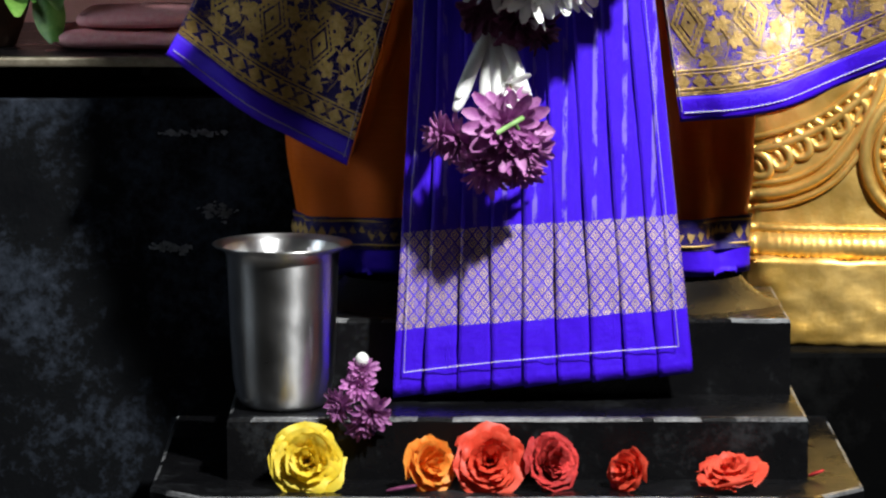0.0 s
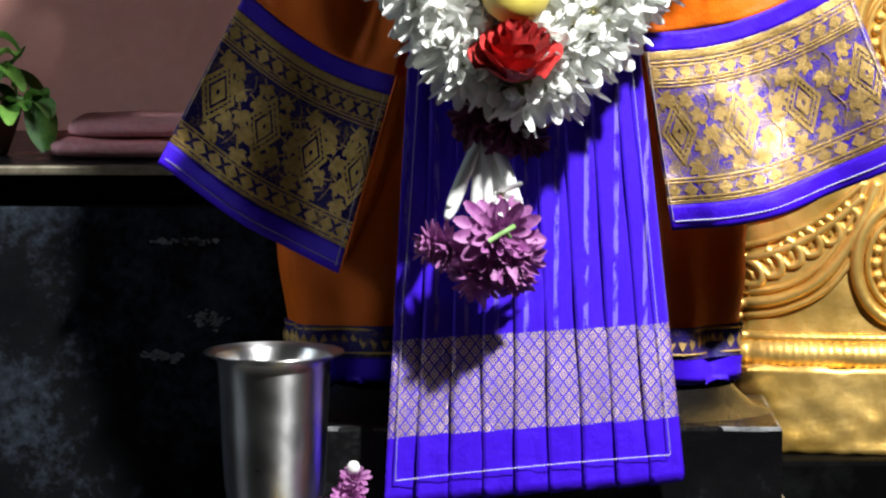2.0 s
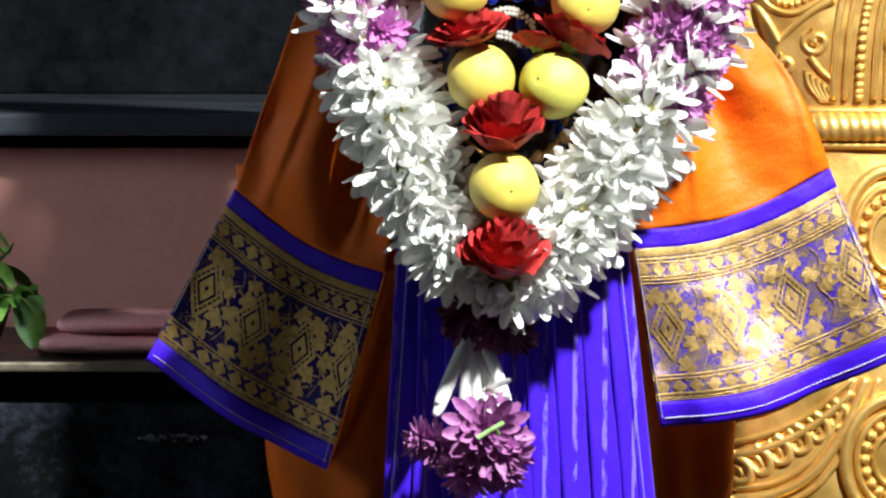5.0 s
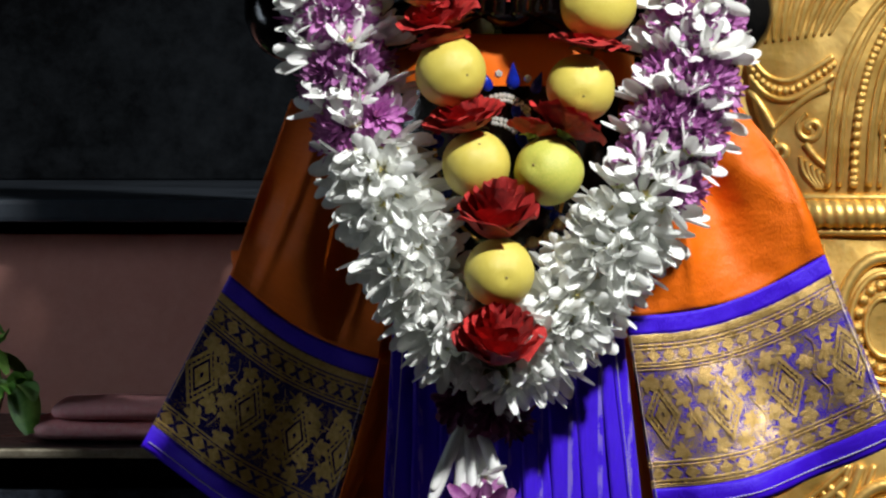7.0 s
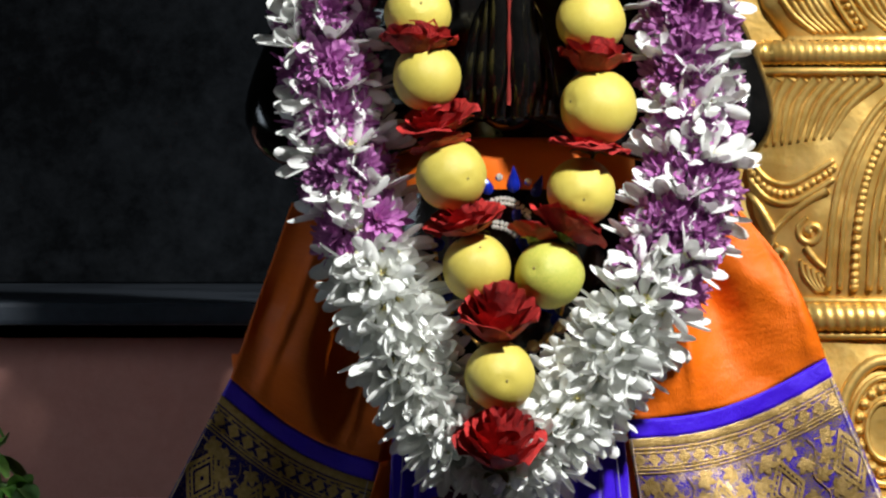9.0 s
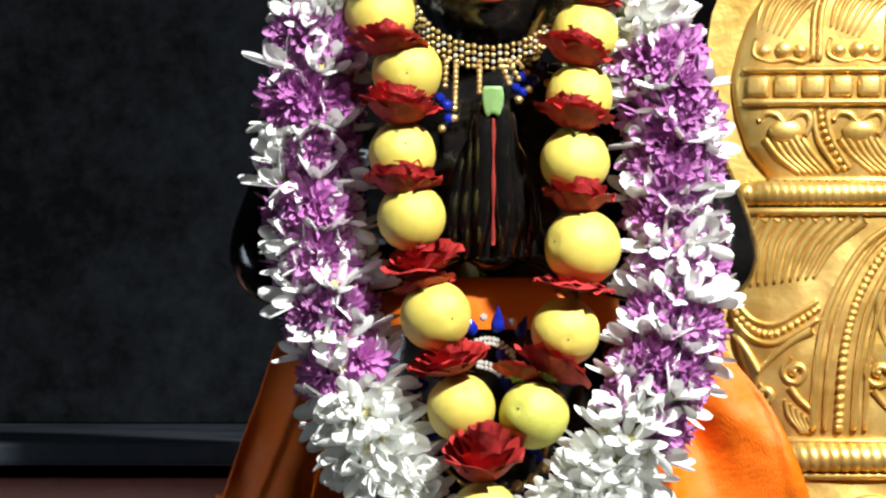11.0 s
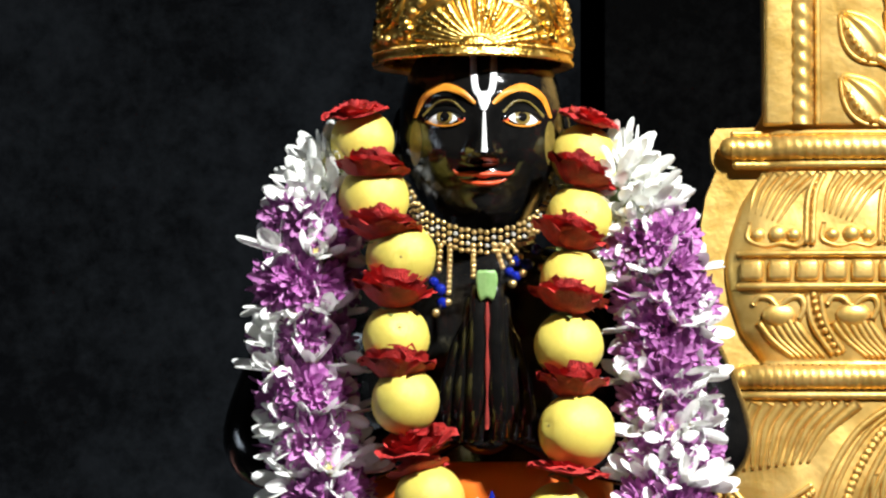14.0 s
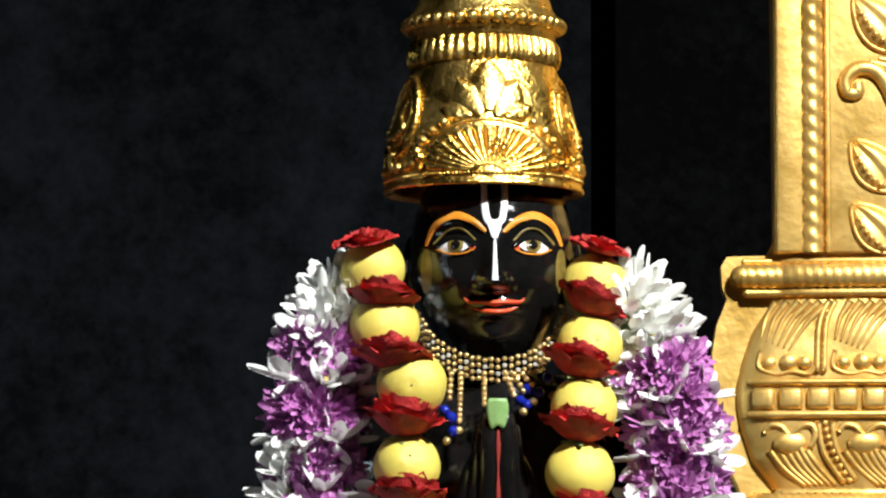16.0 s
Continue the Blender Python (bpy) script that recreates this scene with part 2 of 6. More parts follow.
def child(name, me, parent, m=None, label=""):
    ob = new(name, me)
    ob.parent = parent
    if parent.type == "EMPTY":
        ob.matrix_parent_inverse = Matrix.Translation(-parent.location)
    if m is not None:
        ob.matrix_basis = m
    return tagged(ob, label)


def part(name, bm, mats, parent, label="", smooth=True):
    return child(name, mesh_of(name, bm, mats, smooth), parent, None, label)


def solid(name, bm, mats, label, category, group="", kind="", smooth=True):
    return tagged(new(name, mesh_of(name, bm, mats, smooth)), label, category, group, kind)


def thick(ob, t=0.0012):
    mod = ob.modifiers.new("thickness", "SOLIDIFY")
    mod.thickness, mod.offset = t, 1.0
    return ob


def surf(bm, fn, nu, nv, mat=0, uv=None, wrap=False):
    """Adds the sheet fn(u, v), u and v from 0 to 1. mat: a slot, or a function of u and v. uv: metres along u and v."""
    layer = bm.loops.layers.uv.verify()
    cols = nu if wrap else nu + 1
    vs = [[bm.verts.new(fn(i / nu, j / nv)) for i in range(cols)] for j in range(nv + 1)]
    for j in range(nv):
        for i in range(nu):
            k = (i + 1) % cols
            f = bm.faces.new((vs[j][i], vs[j][k], vs[j + 1][k], vs[j + 1][i]))
            f.smooth = True
            f.material_index = mat((i + 0.5) / nu, (j + 0.5) / nv) if callable(mat) else mat
            if uv:
                for loop, (a, b) in zip(f.loops, ((i, j), (i + 1, j), (i + 1, j + 1), (i, j + 1))):
                    loop[layer].uv = (a / nu * uv[0], b / nv * uv[1])
    return vs


def box(bm, lo, hi, bevel=0.0, mat=0):
    lo, hi = Vector(lo), Vector(hi)
    made = bmesh.ops.create_cube(bm, size=1.0, matrix=Matrix.Translation((lo + hi) / 2) @ Matrix.Diagonal((*(hi - lo), 1)))
    faces = {f for v in made["verts"] for f in v.link_faces}
    for f in faces:
        f.material_index = mat
    if bevel:
        edges = list({e for f in faces for e in f.edges})
        bmesh.ops.bevel(bm, geom=edges, offset=bevel, segments=2, affect="EDGES", profile=0.6)
    return bm


def ball(bm, c, r, mat=0, seg=12, squash=(1, 1, 1)):
    n0 = len(bm.faces)
    bmesh.ops.create_uvsphere(bm, u_segments=seg, v_segments=max(6, seg * 2 // 3), radius=r, matrix=Matrix.Translation(c) @ Matrix.Diagonal((*squash, 1)))
    bm.faces.ensure_lookup_table()
    for f in bm.faces[n0:]:
        f.material_index = mat
        f.smooth = True


def tube(bm, pts, r, seg=6, mat=0, closed=False, cap=True):
    """A round bar along the points; r: a number, or a function of 0 to 1."""
    pts = [Vector(p) for p in pts]
    n = len(pts)
    rings = []
    side = None
    for i, p in enumerate(pts):
        a = pts[(i - 1) % n] if closed or i else p
        b = pts[(i + 1) % n] if closed or i < n - 1 else p
        d = (b - a).normalized() if (b - a).length > 1e-9 else Vector((0, 0, 1))
        if side is None:
            side = d.orthogonal().normalized()
        side = (side - d * side.dot(d)).normalized()
        up = d.cross(side)
        rad = r(i / max(1, n - 1)) if callable(r) else r
        rings.append([bm.verts.new(p + (side * math.cos(k * math.tau / seg) + up * math.sin(k * math.tau / seg)) * rad) for k in range(seg)])
    for i in range(n if closed else n - 1):
        a, b = rings[i], rings[(i + 1) % n]
        for k in range(seg):
            f = bm.faces.new((a[k], a[(k + 1) % seg], b[(k + 1) % seg], b[k]))
            f.material_index = mat
            f.smooth = True
    if cap and not closed:
        for ring in (rings[0], rings[-1]):
            bm.faces.new(ring).material_index = mat


def lathe(bm, profile, c, seg=64, mat=0, squash=1.0, arc=(0.0, 1.0), dent=None):
    """Turns (radius, z) round the upright axis at c; arc in turns."""
    full = arc == (0.0, 1.0)

    def fn(u, v):
        k = v * (len(profile) - 1)
        i = min(int(k), len(profile) - 2)
        r = profile[i][0] + (profile[i + 1][0] - profile[i][0]) * (k - i)
        z = profile[i][1] + (profile[i + 1][1] - profile[i][1]) * (k - i)
        a = math.tau * (arc[0] + (arc[1] - arc[0]) * u)
        if dent:
            r += dent(a, z)
        return Vector((c[0] + r * math.cos(a), c[1] + squash * r * math.sin(a), c[2] + z))

    surf(bm, fn, seg, len(profile) - 1, mat, wrap=full)


def smooth_path(pts, n):
    """n + 1 points of a smooth curve through the given points."""
    pts = [Vector(p) for p in pts]
    out = []
    for k in range(n + 1):
        s = k / n * (len(pts) - 1)
        i = min(int(s), len(pts) - 2)
        t = s - i
        p0, p1, p2, p3 = pts[max(i - 1, 0)], pts[i], pts[i + 1], pts[min(i + 2, len(pts) - 1)]
        out.append(0.5 * ((2 * p1) + (p2 - p0) * t + (2 * p0 - 5 * p1 + 4 * p2 - p3) * t * t + (3 * p1 - p0 - 3 * p2 + p3) * t ** 3))
    return out


def lerp(a, b, t):
    return a + (b - a) * t


def bell(x, w):
    return math.exp(-(x / w) ** 2)


rng = random.Random(4)

# ---- the setting ----
room = box(bmesh.new(), (-2.6, -3.9, -0.12), (2.6, 1.5, 0.0))
solid("floor", room, FLOOR, "grey stone floor of the shrine hall", "floor", kind="structure", smooth=False)
# ceiling and three walls out of view, added dark to curb bounce and reflections
solid("ceiling", box(bmesh.new(), (-2.6, -3.9, 3.5), (2.6, 1.5, 3.6)), DARK_WALL, "unseen dark ceiling added to limit bounced light", "ceiling", kind="structure", smooth=False)
solid("wall_west", box(bmesh.new(), (-2.7, -3.9, 0), (-2.6, 1.5, 3.5)), DARK_WALL, "unseen dark side wall added to limit bounced light", "wall", kind="structure", smooth=False)
solid("wall_east", box(bmesh.new(), (2.6, -3.9, 0), (2.7, 1.5, 3.5)), DARK_WALL, "unseen dark side wall added to limit bounced light", "wall", kind="structure", smooth=False)
solid("wall_south", box(bmesh.new(), (-2.6, -4.0, 0), (2.6, -3.9, 3.5)), DARK_WALL, "unseen dark wall added behind the camera to limit bounce and reflections", "wall", kind="structure", smooth=False)

# black panelled wall behind the idol, over a low pink recess
wall = thing("wall_north", "dull black panelled wall behind the idol", "wall", (0, 1.1, 0))
tagged(wall, kind="structure")
for x0, x1, y, mat in ((-2.6, 0.177, 1.100, BLACK_WALL), (0.200, 2.6, 1.102, BLACK_WALL_DEEP)):
    part("panel", box(bmesh.new(), (x0, y, 1.3495), (x1, 1.20, 3.5), 0.002), mat, wall, smooth=False)
part("backing", box(bmesh.new(), (-2.6, 1.202, 0.0), (2.6, 1.45, 3.5)), BLACK_WALL, wall, smooth=False)
bm = bmesh.new()
box(bm, (-2.6, 0.476, 1.3303), (0.2, 1.20, 1.3488), 0.004)
part("ledge", bm, LEDGE_BLUE_BLACK, wall, "slim blue-black ledge", smooth=False)
solid("wall_recess", box(bmesh.new(), (-2.6, 0.522, 1.0), (0.2, 0.70, 1.3185)), PINK_WALL, "dusty pink plastered wall recess over the counter", "wall", kind="structure", smooth=False)

# black counter
counter = thing("counter", "stained black stone counter with a worn metal edge", "counter", (-0.6, 0.36, 0))
part("front_panel", box(bmesh.new(), (-2.55, 0.224, 0.0), (0.10, 0.243, 1.141), 0.002), BLACK_PANEL, counter, smooth=False)
part("body", box(bmesh.new(), (-2.55, 0.245, 0.0), (0.10, 0.520, 1.164)), BLACK_STONE, counter, smooth=False)
part("top", box(bmesh.new(), (-2.55, 0.208, 1.1655), (0.10, 0.520, 1.1727), 0.002), BLACK_STONE, counter, smooth=False)
part("metal_edge", box(bmesh.new(), (-2.55, 0.201, 1.1665), (0.10, 0.2075, 1.1737), 0.002), EDGE_METAL, counter, "worn metal edging", smooth=False)

# plinth below and stepped stone base of the idol
solid("altar_plinth", box(bmesh.new(), (-0.165, -0.09, 0.0), (0.250, 0.178, 0.893), 0.01), BLACK_STONE, "black stone altar plinth under the idol's base", "plinth", kind="structure", smooth=False)
base = thing("stone_base", "worn black granite stepped base of the idol", "base", (0.04, 0.0, 0.894))


def chipped(lo, hi, cut=0.0, n=46):
    """A stone block with worn, slightly uneven edges and cut corners in front."""
    bm = bmesh.new()
    x0, y0, z0 = lo
    x1, y1, z1 = hi
    ring = [(x0, y1), (x0, y0 + cut), (x0 + cut, y0), (x1 - cut, y0), (x1, y0 + cut), (x1, y1)] if cut else [(x0, y1), (x0, y0), (x1, y0), (x1, y1)]
    pts = []
    for (ax, ay), (bx, by) in zip(ring, ring[1:] + ring[:1]):
        k = max(2, int(math.hypot(bx - ax, by - ay) / 0.008))
        pts += [(lerp(ax, bx, i / k), lerp(ay, by, i / k)) for i in range(k)]
    cx, cy = (x0 + x1) / 2, (y0 + y1) / 2
    rows = []
    for z, inset in ((z0, 0.0), (z1 - 0.003, 0.0), (z1 - 0.0008, 0.0010), (z1, 0.0032)):
        row = []
        for x, y in pts:
            w = 0.0009 * noise.noise((x * 60, y * 60, z * 25)) if z > z0 else 0
            d = Vector((cx - x, cy - y)).normalized()
            row.append(bm.verts.new((x + d.x * (inset + w), y + d.y * (inset + w), z + w * 0.7)))
        rows.append(row)
    for level, (a, b) in enumerate(zip(rows, rows[1:])):
        for i in range(len(pts)):
            f = bm.faces.new((a[i], a[(i + 1) % len(pts)], b[(i + 1) % len(pts)], b[i]))
            f.material_index = 1 if level and noise.noise((pts[i][0] * 30, pts[i][1] * 30, z1 * 40)) > -0.2 else 0
    bm.faces.new(rows[-1])
    bm.faces.new(rows[0][::-1])
    return bm


part("slab", chipped((-0.197, -0.12, 0.894), (0.283, 0.175, 0.911), 0.035), [BLACK_STONE, WORN_EDGE], base, smooth=False)
part("lower_step", chipped((-0.146, -0.062, 0.911), (0.247, 0.172, 0.954)), [BLACK_STONE, WORN_EDGE], base, smooth=False)
part("upper_step", chipped((-0.100, 0.022, 0.954), (0.242, 0.170, 1.008)), [BLACK_STONE, WORN_EDGE], base, smooth=False)
bm = bmesh.new()
surf(bm, lambda u, v: Vector((0.071 + (0.171 - 0.030 * v ** 0.6) * math.cos(math.tau * u), 0.096 + (0.073 - 0.02 * v) * math.sin(math.tau * u), 1.008 + 0.02 * v)), 40, 4, wrap=True)
part("lotus_top", bm, BLACK_STONE, base)

# ---- the idol, one mesh ----
HX = 0.0575


def face_y(x, z):
    """How far forward the face comes at x and z."""
    dx, dz = (x - HX) / 0.0575, (z - 1.700) / 0.083
    narrow = 1.0 + 0.22 * max(0.0, (1.69 - z) / 0.06)
    q = max(0.0, 1 - (dx * narrow) ** 2 - dz * dz)
    y = 0.012 - 0.068 * math.sqrt(q)
    a = x - HX
    run = min(1.0, max(0.0, (1.722 - z) / 0.042))
    if z > 1.672:
        y -= 0.017 * run ** 1.3 * bell(a, 0.0062 + 0.003 * run) * min(1.0, (z - 1.672) / 0.006)
    for s in (-1, 1):
        y -= 0.0050 * bell(a - s * 0.0068, 0.0045) * bell(z - 1.681, 0.0045)
        y += 0.0050 * bell(a - s * 0.0265, 0.013) * bell(z - 1.709, 0.008)
        y -= 0.0042 * bell(a - s * 0.0270, 0.0115) * bell(z - 1.706, 0.0052)
        y -= 0.0030 * bell(a - s * 0.030, 0.014) * bell(z - 1.680, 0.012)
        y -= 0.0025 * bell(a - s * 0.027, 0.02) * bell(z - 1.7215, 0.004)
    y -= 0.0046 * bell(a, 0.017) * bell(z - 1.6665, 0.0032)
    y -= 0.0050 * bell(a, 0.013) * bell(z - 1.6600, 0.0036)
    y += 0.0022 * bell(a, 0.017) * bell(z - 1.6635, 0.0014)
    y -= 0.0055 * bell(a, 0.014) * bell(z - 1.6435, 0.008)
    return y


bm = bmesh.new()


def head(u, v):
    lon, lat = math.tau * u, math.pi * (v - 0.5)
    x = math.sin(lon) * math.cos(lat)
    y = -math.cos(lon) * math.cos(lat)
    z = 1.700 + 0.083 * math.sin(lat)
    narrow = 1.0 + 0.22 * max(0.0, (1.69 - z) / 0.06)
    px = HX + 0.0575 * x / narrow
    return Vector((px, face_y(px, z) if y <= 0.02 else 0.012 + 0.072 * y, z))


surf(bm, head, 150, 110, wrap=True)
# neck, trunk and hips
TRUNK = ((0.030, 0.030, 1.655), (0.034, 0.032, 1.625), (0.060, 0.040, 1.615), (0.098, 0.050, 1.595), (0.108, 0.056, 1.56), (0.098, 0.056, 1.50),
         (0.080, 0.050, 1.46), (0.085, 0.052, 1.42), (0.094, 0.055, 1.36), (0.055, 0.045, 1.26), (0.046, 0.040, 1.10), (0.046, 0.040, 1.028))


def trunk(u, v):
    k = v * (len(TRUNK) - 1)
    i = min(int(k), len(TRUNK) - 2)
    t = k - i
    t = t * t * (3 - 2 * t)
    rx, ry, z = (lerp(TRUNK[i][m], TRUNK[i + 1][m], t) for m in range(3))
    a = math.tau * u
    return Vector((0.062 + rx * math.cos(a), 0.035 + ry * math.sin(a), z))


surf(bm, trunk, 48, 44, wrap=True)
for s in (-1, 1):
    # upper arm, forearm to the joined palms, ears
    arm = smooth_path(((0.062 + s * 0.098, 0.03, 1.600), (0.062 + s * 0.136, 0.03, 1.555), (0.062 + s * 0.157, 0.02, 1.490), (0.062 + s * 0.120, 0.000, 1.474), (0.062 + s * 0.070, -0.012, 1.482), (0.060 + s * 0.022, -0.020, 1.500)), 40)
    tube(bm, arm, lambda t: 0.025 - 0.010 * t + 0.004 * bell(t - 0.45, 0.12), 18)
    for k in range(3):
        # long fingers side by side, pointing up
        base_x, tip_x = s * (0.0072 + 0.0085 * k), s * (0.0052 + 0.0042 * k)
        top = (1.5905, 1.583, 1.566)[k]
        tube(bm, smooth_path(((0.0595 + base_x * 1.06, -0.040 + 0.004 * k, 1.492), (0.0595 + base_x, -0.058 + 0.005 * k, 1.515), (0.0595 + lerp(base_x, tip_x, 0.6), -0.064 + 0.006 * k, 1.548), (0.0595 + tip_x, -0.064 + 0.007 * k, top - 0.006), (0.0595 + tip_x * 0.9, -0.062 + 0.007 * k, top)), 18), lambda t: (0.0094 - 0.0040 * t) * (1 if t < 0.93 else 0.62), 16)
    ball(bm, (HX + s * 0.055, 0.015, 1.695), 0.016, 0, 16, (0.45, 0.6, 1.5))
ball(bm, (0.0595, -0.028, 1.508), 0.026, 0, 28, (1.0, 0.85, 1.1))
# red powder line between the palms
tube(bm, smooth_path(((0.0595, -0.063, 1.496), (0.0595, -0.0700, 1.54), (0.0595, -0.0705, 1.580)), 14), lambda t: 0.0012 + 0.0005 * math.sin(t * 17), 8, 5)


def on_face(x, z, lift=0.0006):
    return Vector((x, face_y(x, z) - lift, z))


def stroke(path, width, mat, lift=0.0005, n=26):
    """A painted stroke on the face: a low rounded strip along (x, z) points."""
    pts = smooth_path([(x, 0, z) for x, z in path], n)

    def fn(u, v):
        k = min(int(u * n + 0.5), n)
        a, b = pts[max(k - 1, 0)], pts[min(k + 1, n)]
        d = Vector((b.x - a.x, b.z - a.z)).normalized()
        w = width(u) if callable(width) else width
        o = (v - 0.5) * w
        return on_face(pts[k].x - d.y * o, pts[k].z + d.x * o, lift + 0.0007 * math.sin(math.pi * v))

    surf(bm, fn, n, 6, mat)


def patch(x, z, rx, rz, mat, lift, tilt=0.0, power=1.0):
    """A painted almond or disc on the face."""
    def fn(u, v):
        a = math.tau * u
        ex, ez = rx * v * math.cos(a), rz * v * math.sin(a) * abs(math.sin(a)) ** (power - 1)
        return on_face(x + ex, z + ez + tilt * ex, lift + 0.0006 * (1 - v * v))

    surf(bm, fn, 28, 4, mat, wrap=True)


taper = lambda t: 0.0014 + 0.0040 * math.sin(math.pi * min(1, max(0, t * 0.9 + 0.06)))
for s in (-1, 1):
    stroke(((HX + s * 0.0060, 1.7140), (HX + s * 0.0160, 1.7225), (HX + s * 0.0280, 1.7262), (HX + s * 0.0400, 1.7200), (HX + s * 0.0460, 1.7070)), taper, 1, 0.0012)
    stroke(((HX + s * 0.0130, 1.7085), (HX + s * 0.021, 1.7160), (HX + s * 0.031, 1.7160), (HX + s * 0.041, 1.7075)), 0.0016, 4, 0.0008)
    patch(HX + s * 0.0268, 1.7050, 0.0104, 0.0044, 2, 0.0006, -s * 0.05, 1.35)
    patch(HX + s * 0.0262, 1.7060, 0.0054, 0.0052, 4, 0.0013)
    patch(HX + s * 0.0262, 1.7060, 0.0031, 0.0032, 0, 0.0020)
    patch(HX + s * 0.0150, 1.7036, 0.0022, 0.0018, 3, 0.0012)
    stroke(((HX + s * 0.0135, 1.7045), (HX + s * 0.020, 1.7102), (HX + s * 0.031, 1.7108), (HX + s * 0.0400, 1.7050)), 0.0036, 0, 0.0022)
    stroke(((HX + s * 0.0140, 1.7024), (HX + s * 0.021, 1.6998), (HX + s * 0.031, 1.7000), (HX + s * 0.0392, 1.7040)), 0.0013, 1, 0.0012)
    # yellow-green reflection on the side of the cheek, laid on as an olive patch
    patch(HX + s * 0.0455, 1.6900, 0.0040, 0.0150, 4, 0.0004)
    # forked white mark on the brow
    stroke(((HX + s * 0.0005, 1.7200), (HX + s * 0.0048, 1.7225), (HX + s * 0.0066, 1.7330), (HX + s * 0.0070, 1.7500)), 0.0045, 2, 0.0008)
stroke(((HX, 1.7195), (HX, 1.7150), (HX, 1.7090)), lambda t: 0.0085 * (1 - t) ** 0.6 + 0.0014, 2, 0.0010)
# line down the nose: white paint and the nose's highlight in one stroke
stroke(((HX, 1.7085), (HX, 1.694), (HX, 1.680)), lambda t: 0.0016 + 0.0024 * t, 2, 0.0006)
stroke(((HX - 0.0205, 1.6702), (HX - 0.0165, 1.6672), (HX - 0.006, 1.6672), (HX, 1.6660), (HX + 0.006, 1.6672), (HX + 0.0165, 1.6672), (HX + 0.0205, 1.6702)), lambda t: 0.0008 + 0.0034 * math.sin(math.pi * t), 3, 0.0006)
stroke(((HX - 0.016, 1.6640), (HX - 0.008, 1.6615), (HX, 1.6605), (HX + 0.008, 1.6615), (HX + 0.016, 1.6640)), lambda t: 0.0008 + 0.0026 * math.sin(math.pi * t), 3, 0.0006)
solid("idol", bm, [IDOL, PAINT_ORANGE, PAINT_WHITE, PAINT_RED, OLIVE_PAINT_AND_REFLECTION, POWDER], "oiled black stone temple idol with painted face and joined palms", "statue")

# ---- crown ----
CX, CY = 0.0510, 0.004
crown = thing("crown", "embossed polished gold crown on the idol's head", "crown", (CX, CY, 1.742))
CROWN = ((0.0718, 1.7420), (0.0722, 1.7440), (0.0706, 1.7460), (0.0698, 1.7490), (0.0701, 1.7510), (0.0690, 1.7530), (0.0680, 1.765), (0.0664, 1.780), (0.0630, 1.798), (0.0590, 1.815), (0.0545, 1.830), (0.0517, 1.838))


def crown_r(z):
    for (r0, z0), (r1, z1) in zip(CROWN, CROWN[1:]):
        if z <= z1:
            return lerp(r0, r1, (z - z0) / (z1 - z0)) if z > z0 else r0
    return CROWN[-1][0]


def on_crown(a, z, lift=0.0):
    """A point of the crown at a radians to the side of its front."""
    r = crown_r(z) + lift
    return Vector((CX + r * math.sin(a), CY - r * math.cos(a), z))


bm = bmesh.new()
lathe(bm, [(0.064, 1.744)] + list(CROWN), (CX, CY, 0), 120, dent=lambda a, z: 0.0010 * noise.noise((a * 9, z * 150, 3)))
part("body", bm, GOLD, crown)
bm = bmesh.new()
lathe(bm, ((0.0512, 1.838), (0.0528, 1.840), (0.0532, 1.846), (0.0520, 1.854), (0.0500, 1.857)), (CX, CY, 0), 440, dent=lambda a, z: 0.0024 * abs(math.sin(a * 22)))
part("fluted_band", bm, GOLD, crown)
bm = bmesh.new()
lathe(bm, ((0.0505, 1.857), (0.0515, 1.858), (0.0515, 1.861), (0.0535, 1.863), (0.0545, 1.865), (0.0545, 1.874), (0.0520, 1.878), (0.0500, 1.881), (0.046, 1.895), (0.034, 1.915), (0.016, 1.928), (0.001, 1.932)), (CX, CY, 0), 120, dent=lambda a, z: 0.0006 * math.sin(a * 60) if 1.8575 < z < 1.862 else 0)
part("top", bm, GOLD, crown)
bead = bmesh.new()
ball(bead, (0, 0, 0), 0.0052, seg=12)
BEAD = mesh_of("bead", bead, GOLD)
for k in range(38):
    a = math.tau * k / 38
    child("bead", BEAD, crown, Matrix.Translation((CX + 0.0548 * math.sin(a), CY - 0.0548 * math.cos(a), 1.8695)))


def emboss(pts, r, parent, name, place, n=18, seg=8, mat=GOLD):
    bm = bmesh.new()
    tube(bm, [place(p) for p in smooth_path([(x, 0, z) for x, z in pts], n)], r, seg)
    return part(name, bm, mat, parent)


def cp(p):
    return on_crown(p.x, p.z, 0.0003)


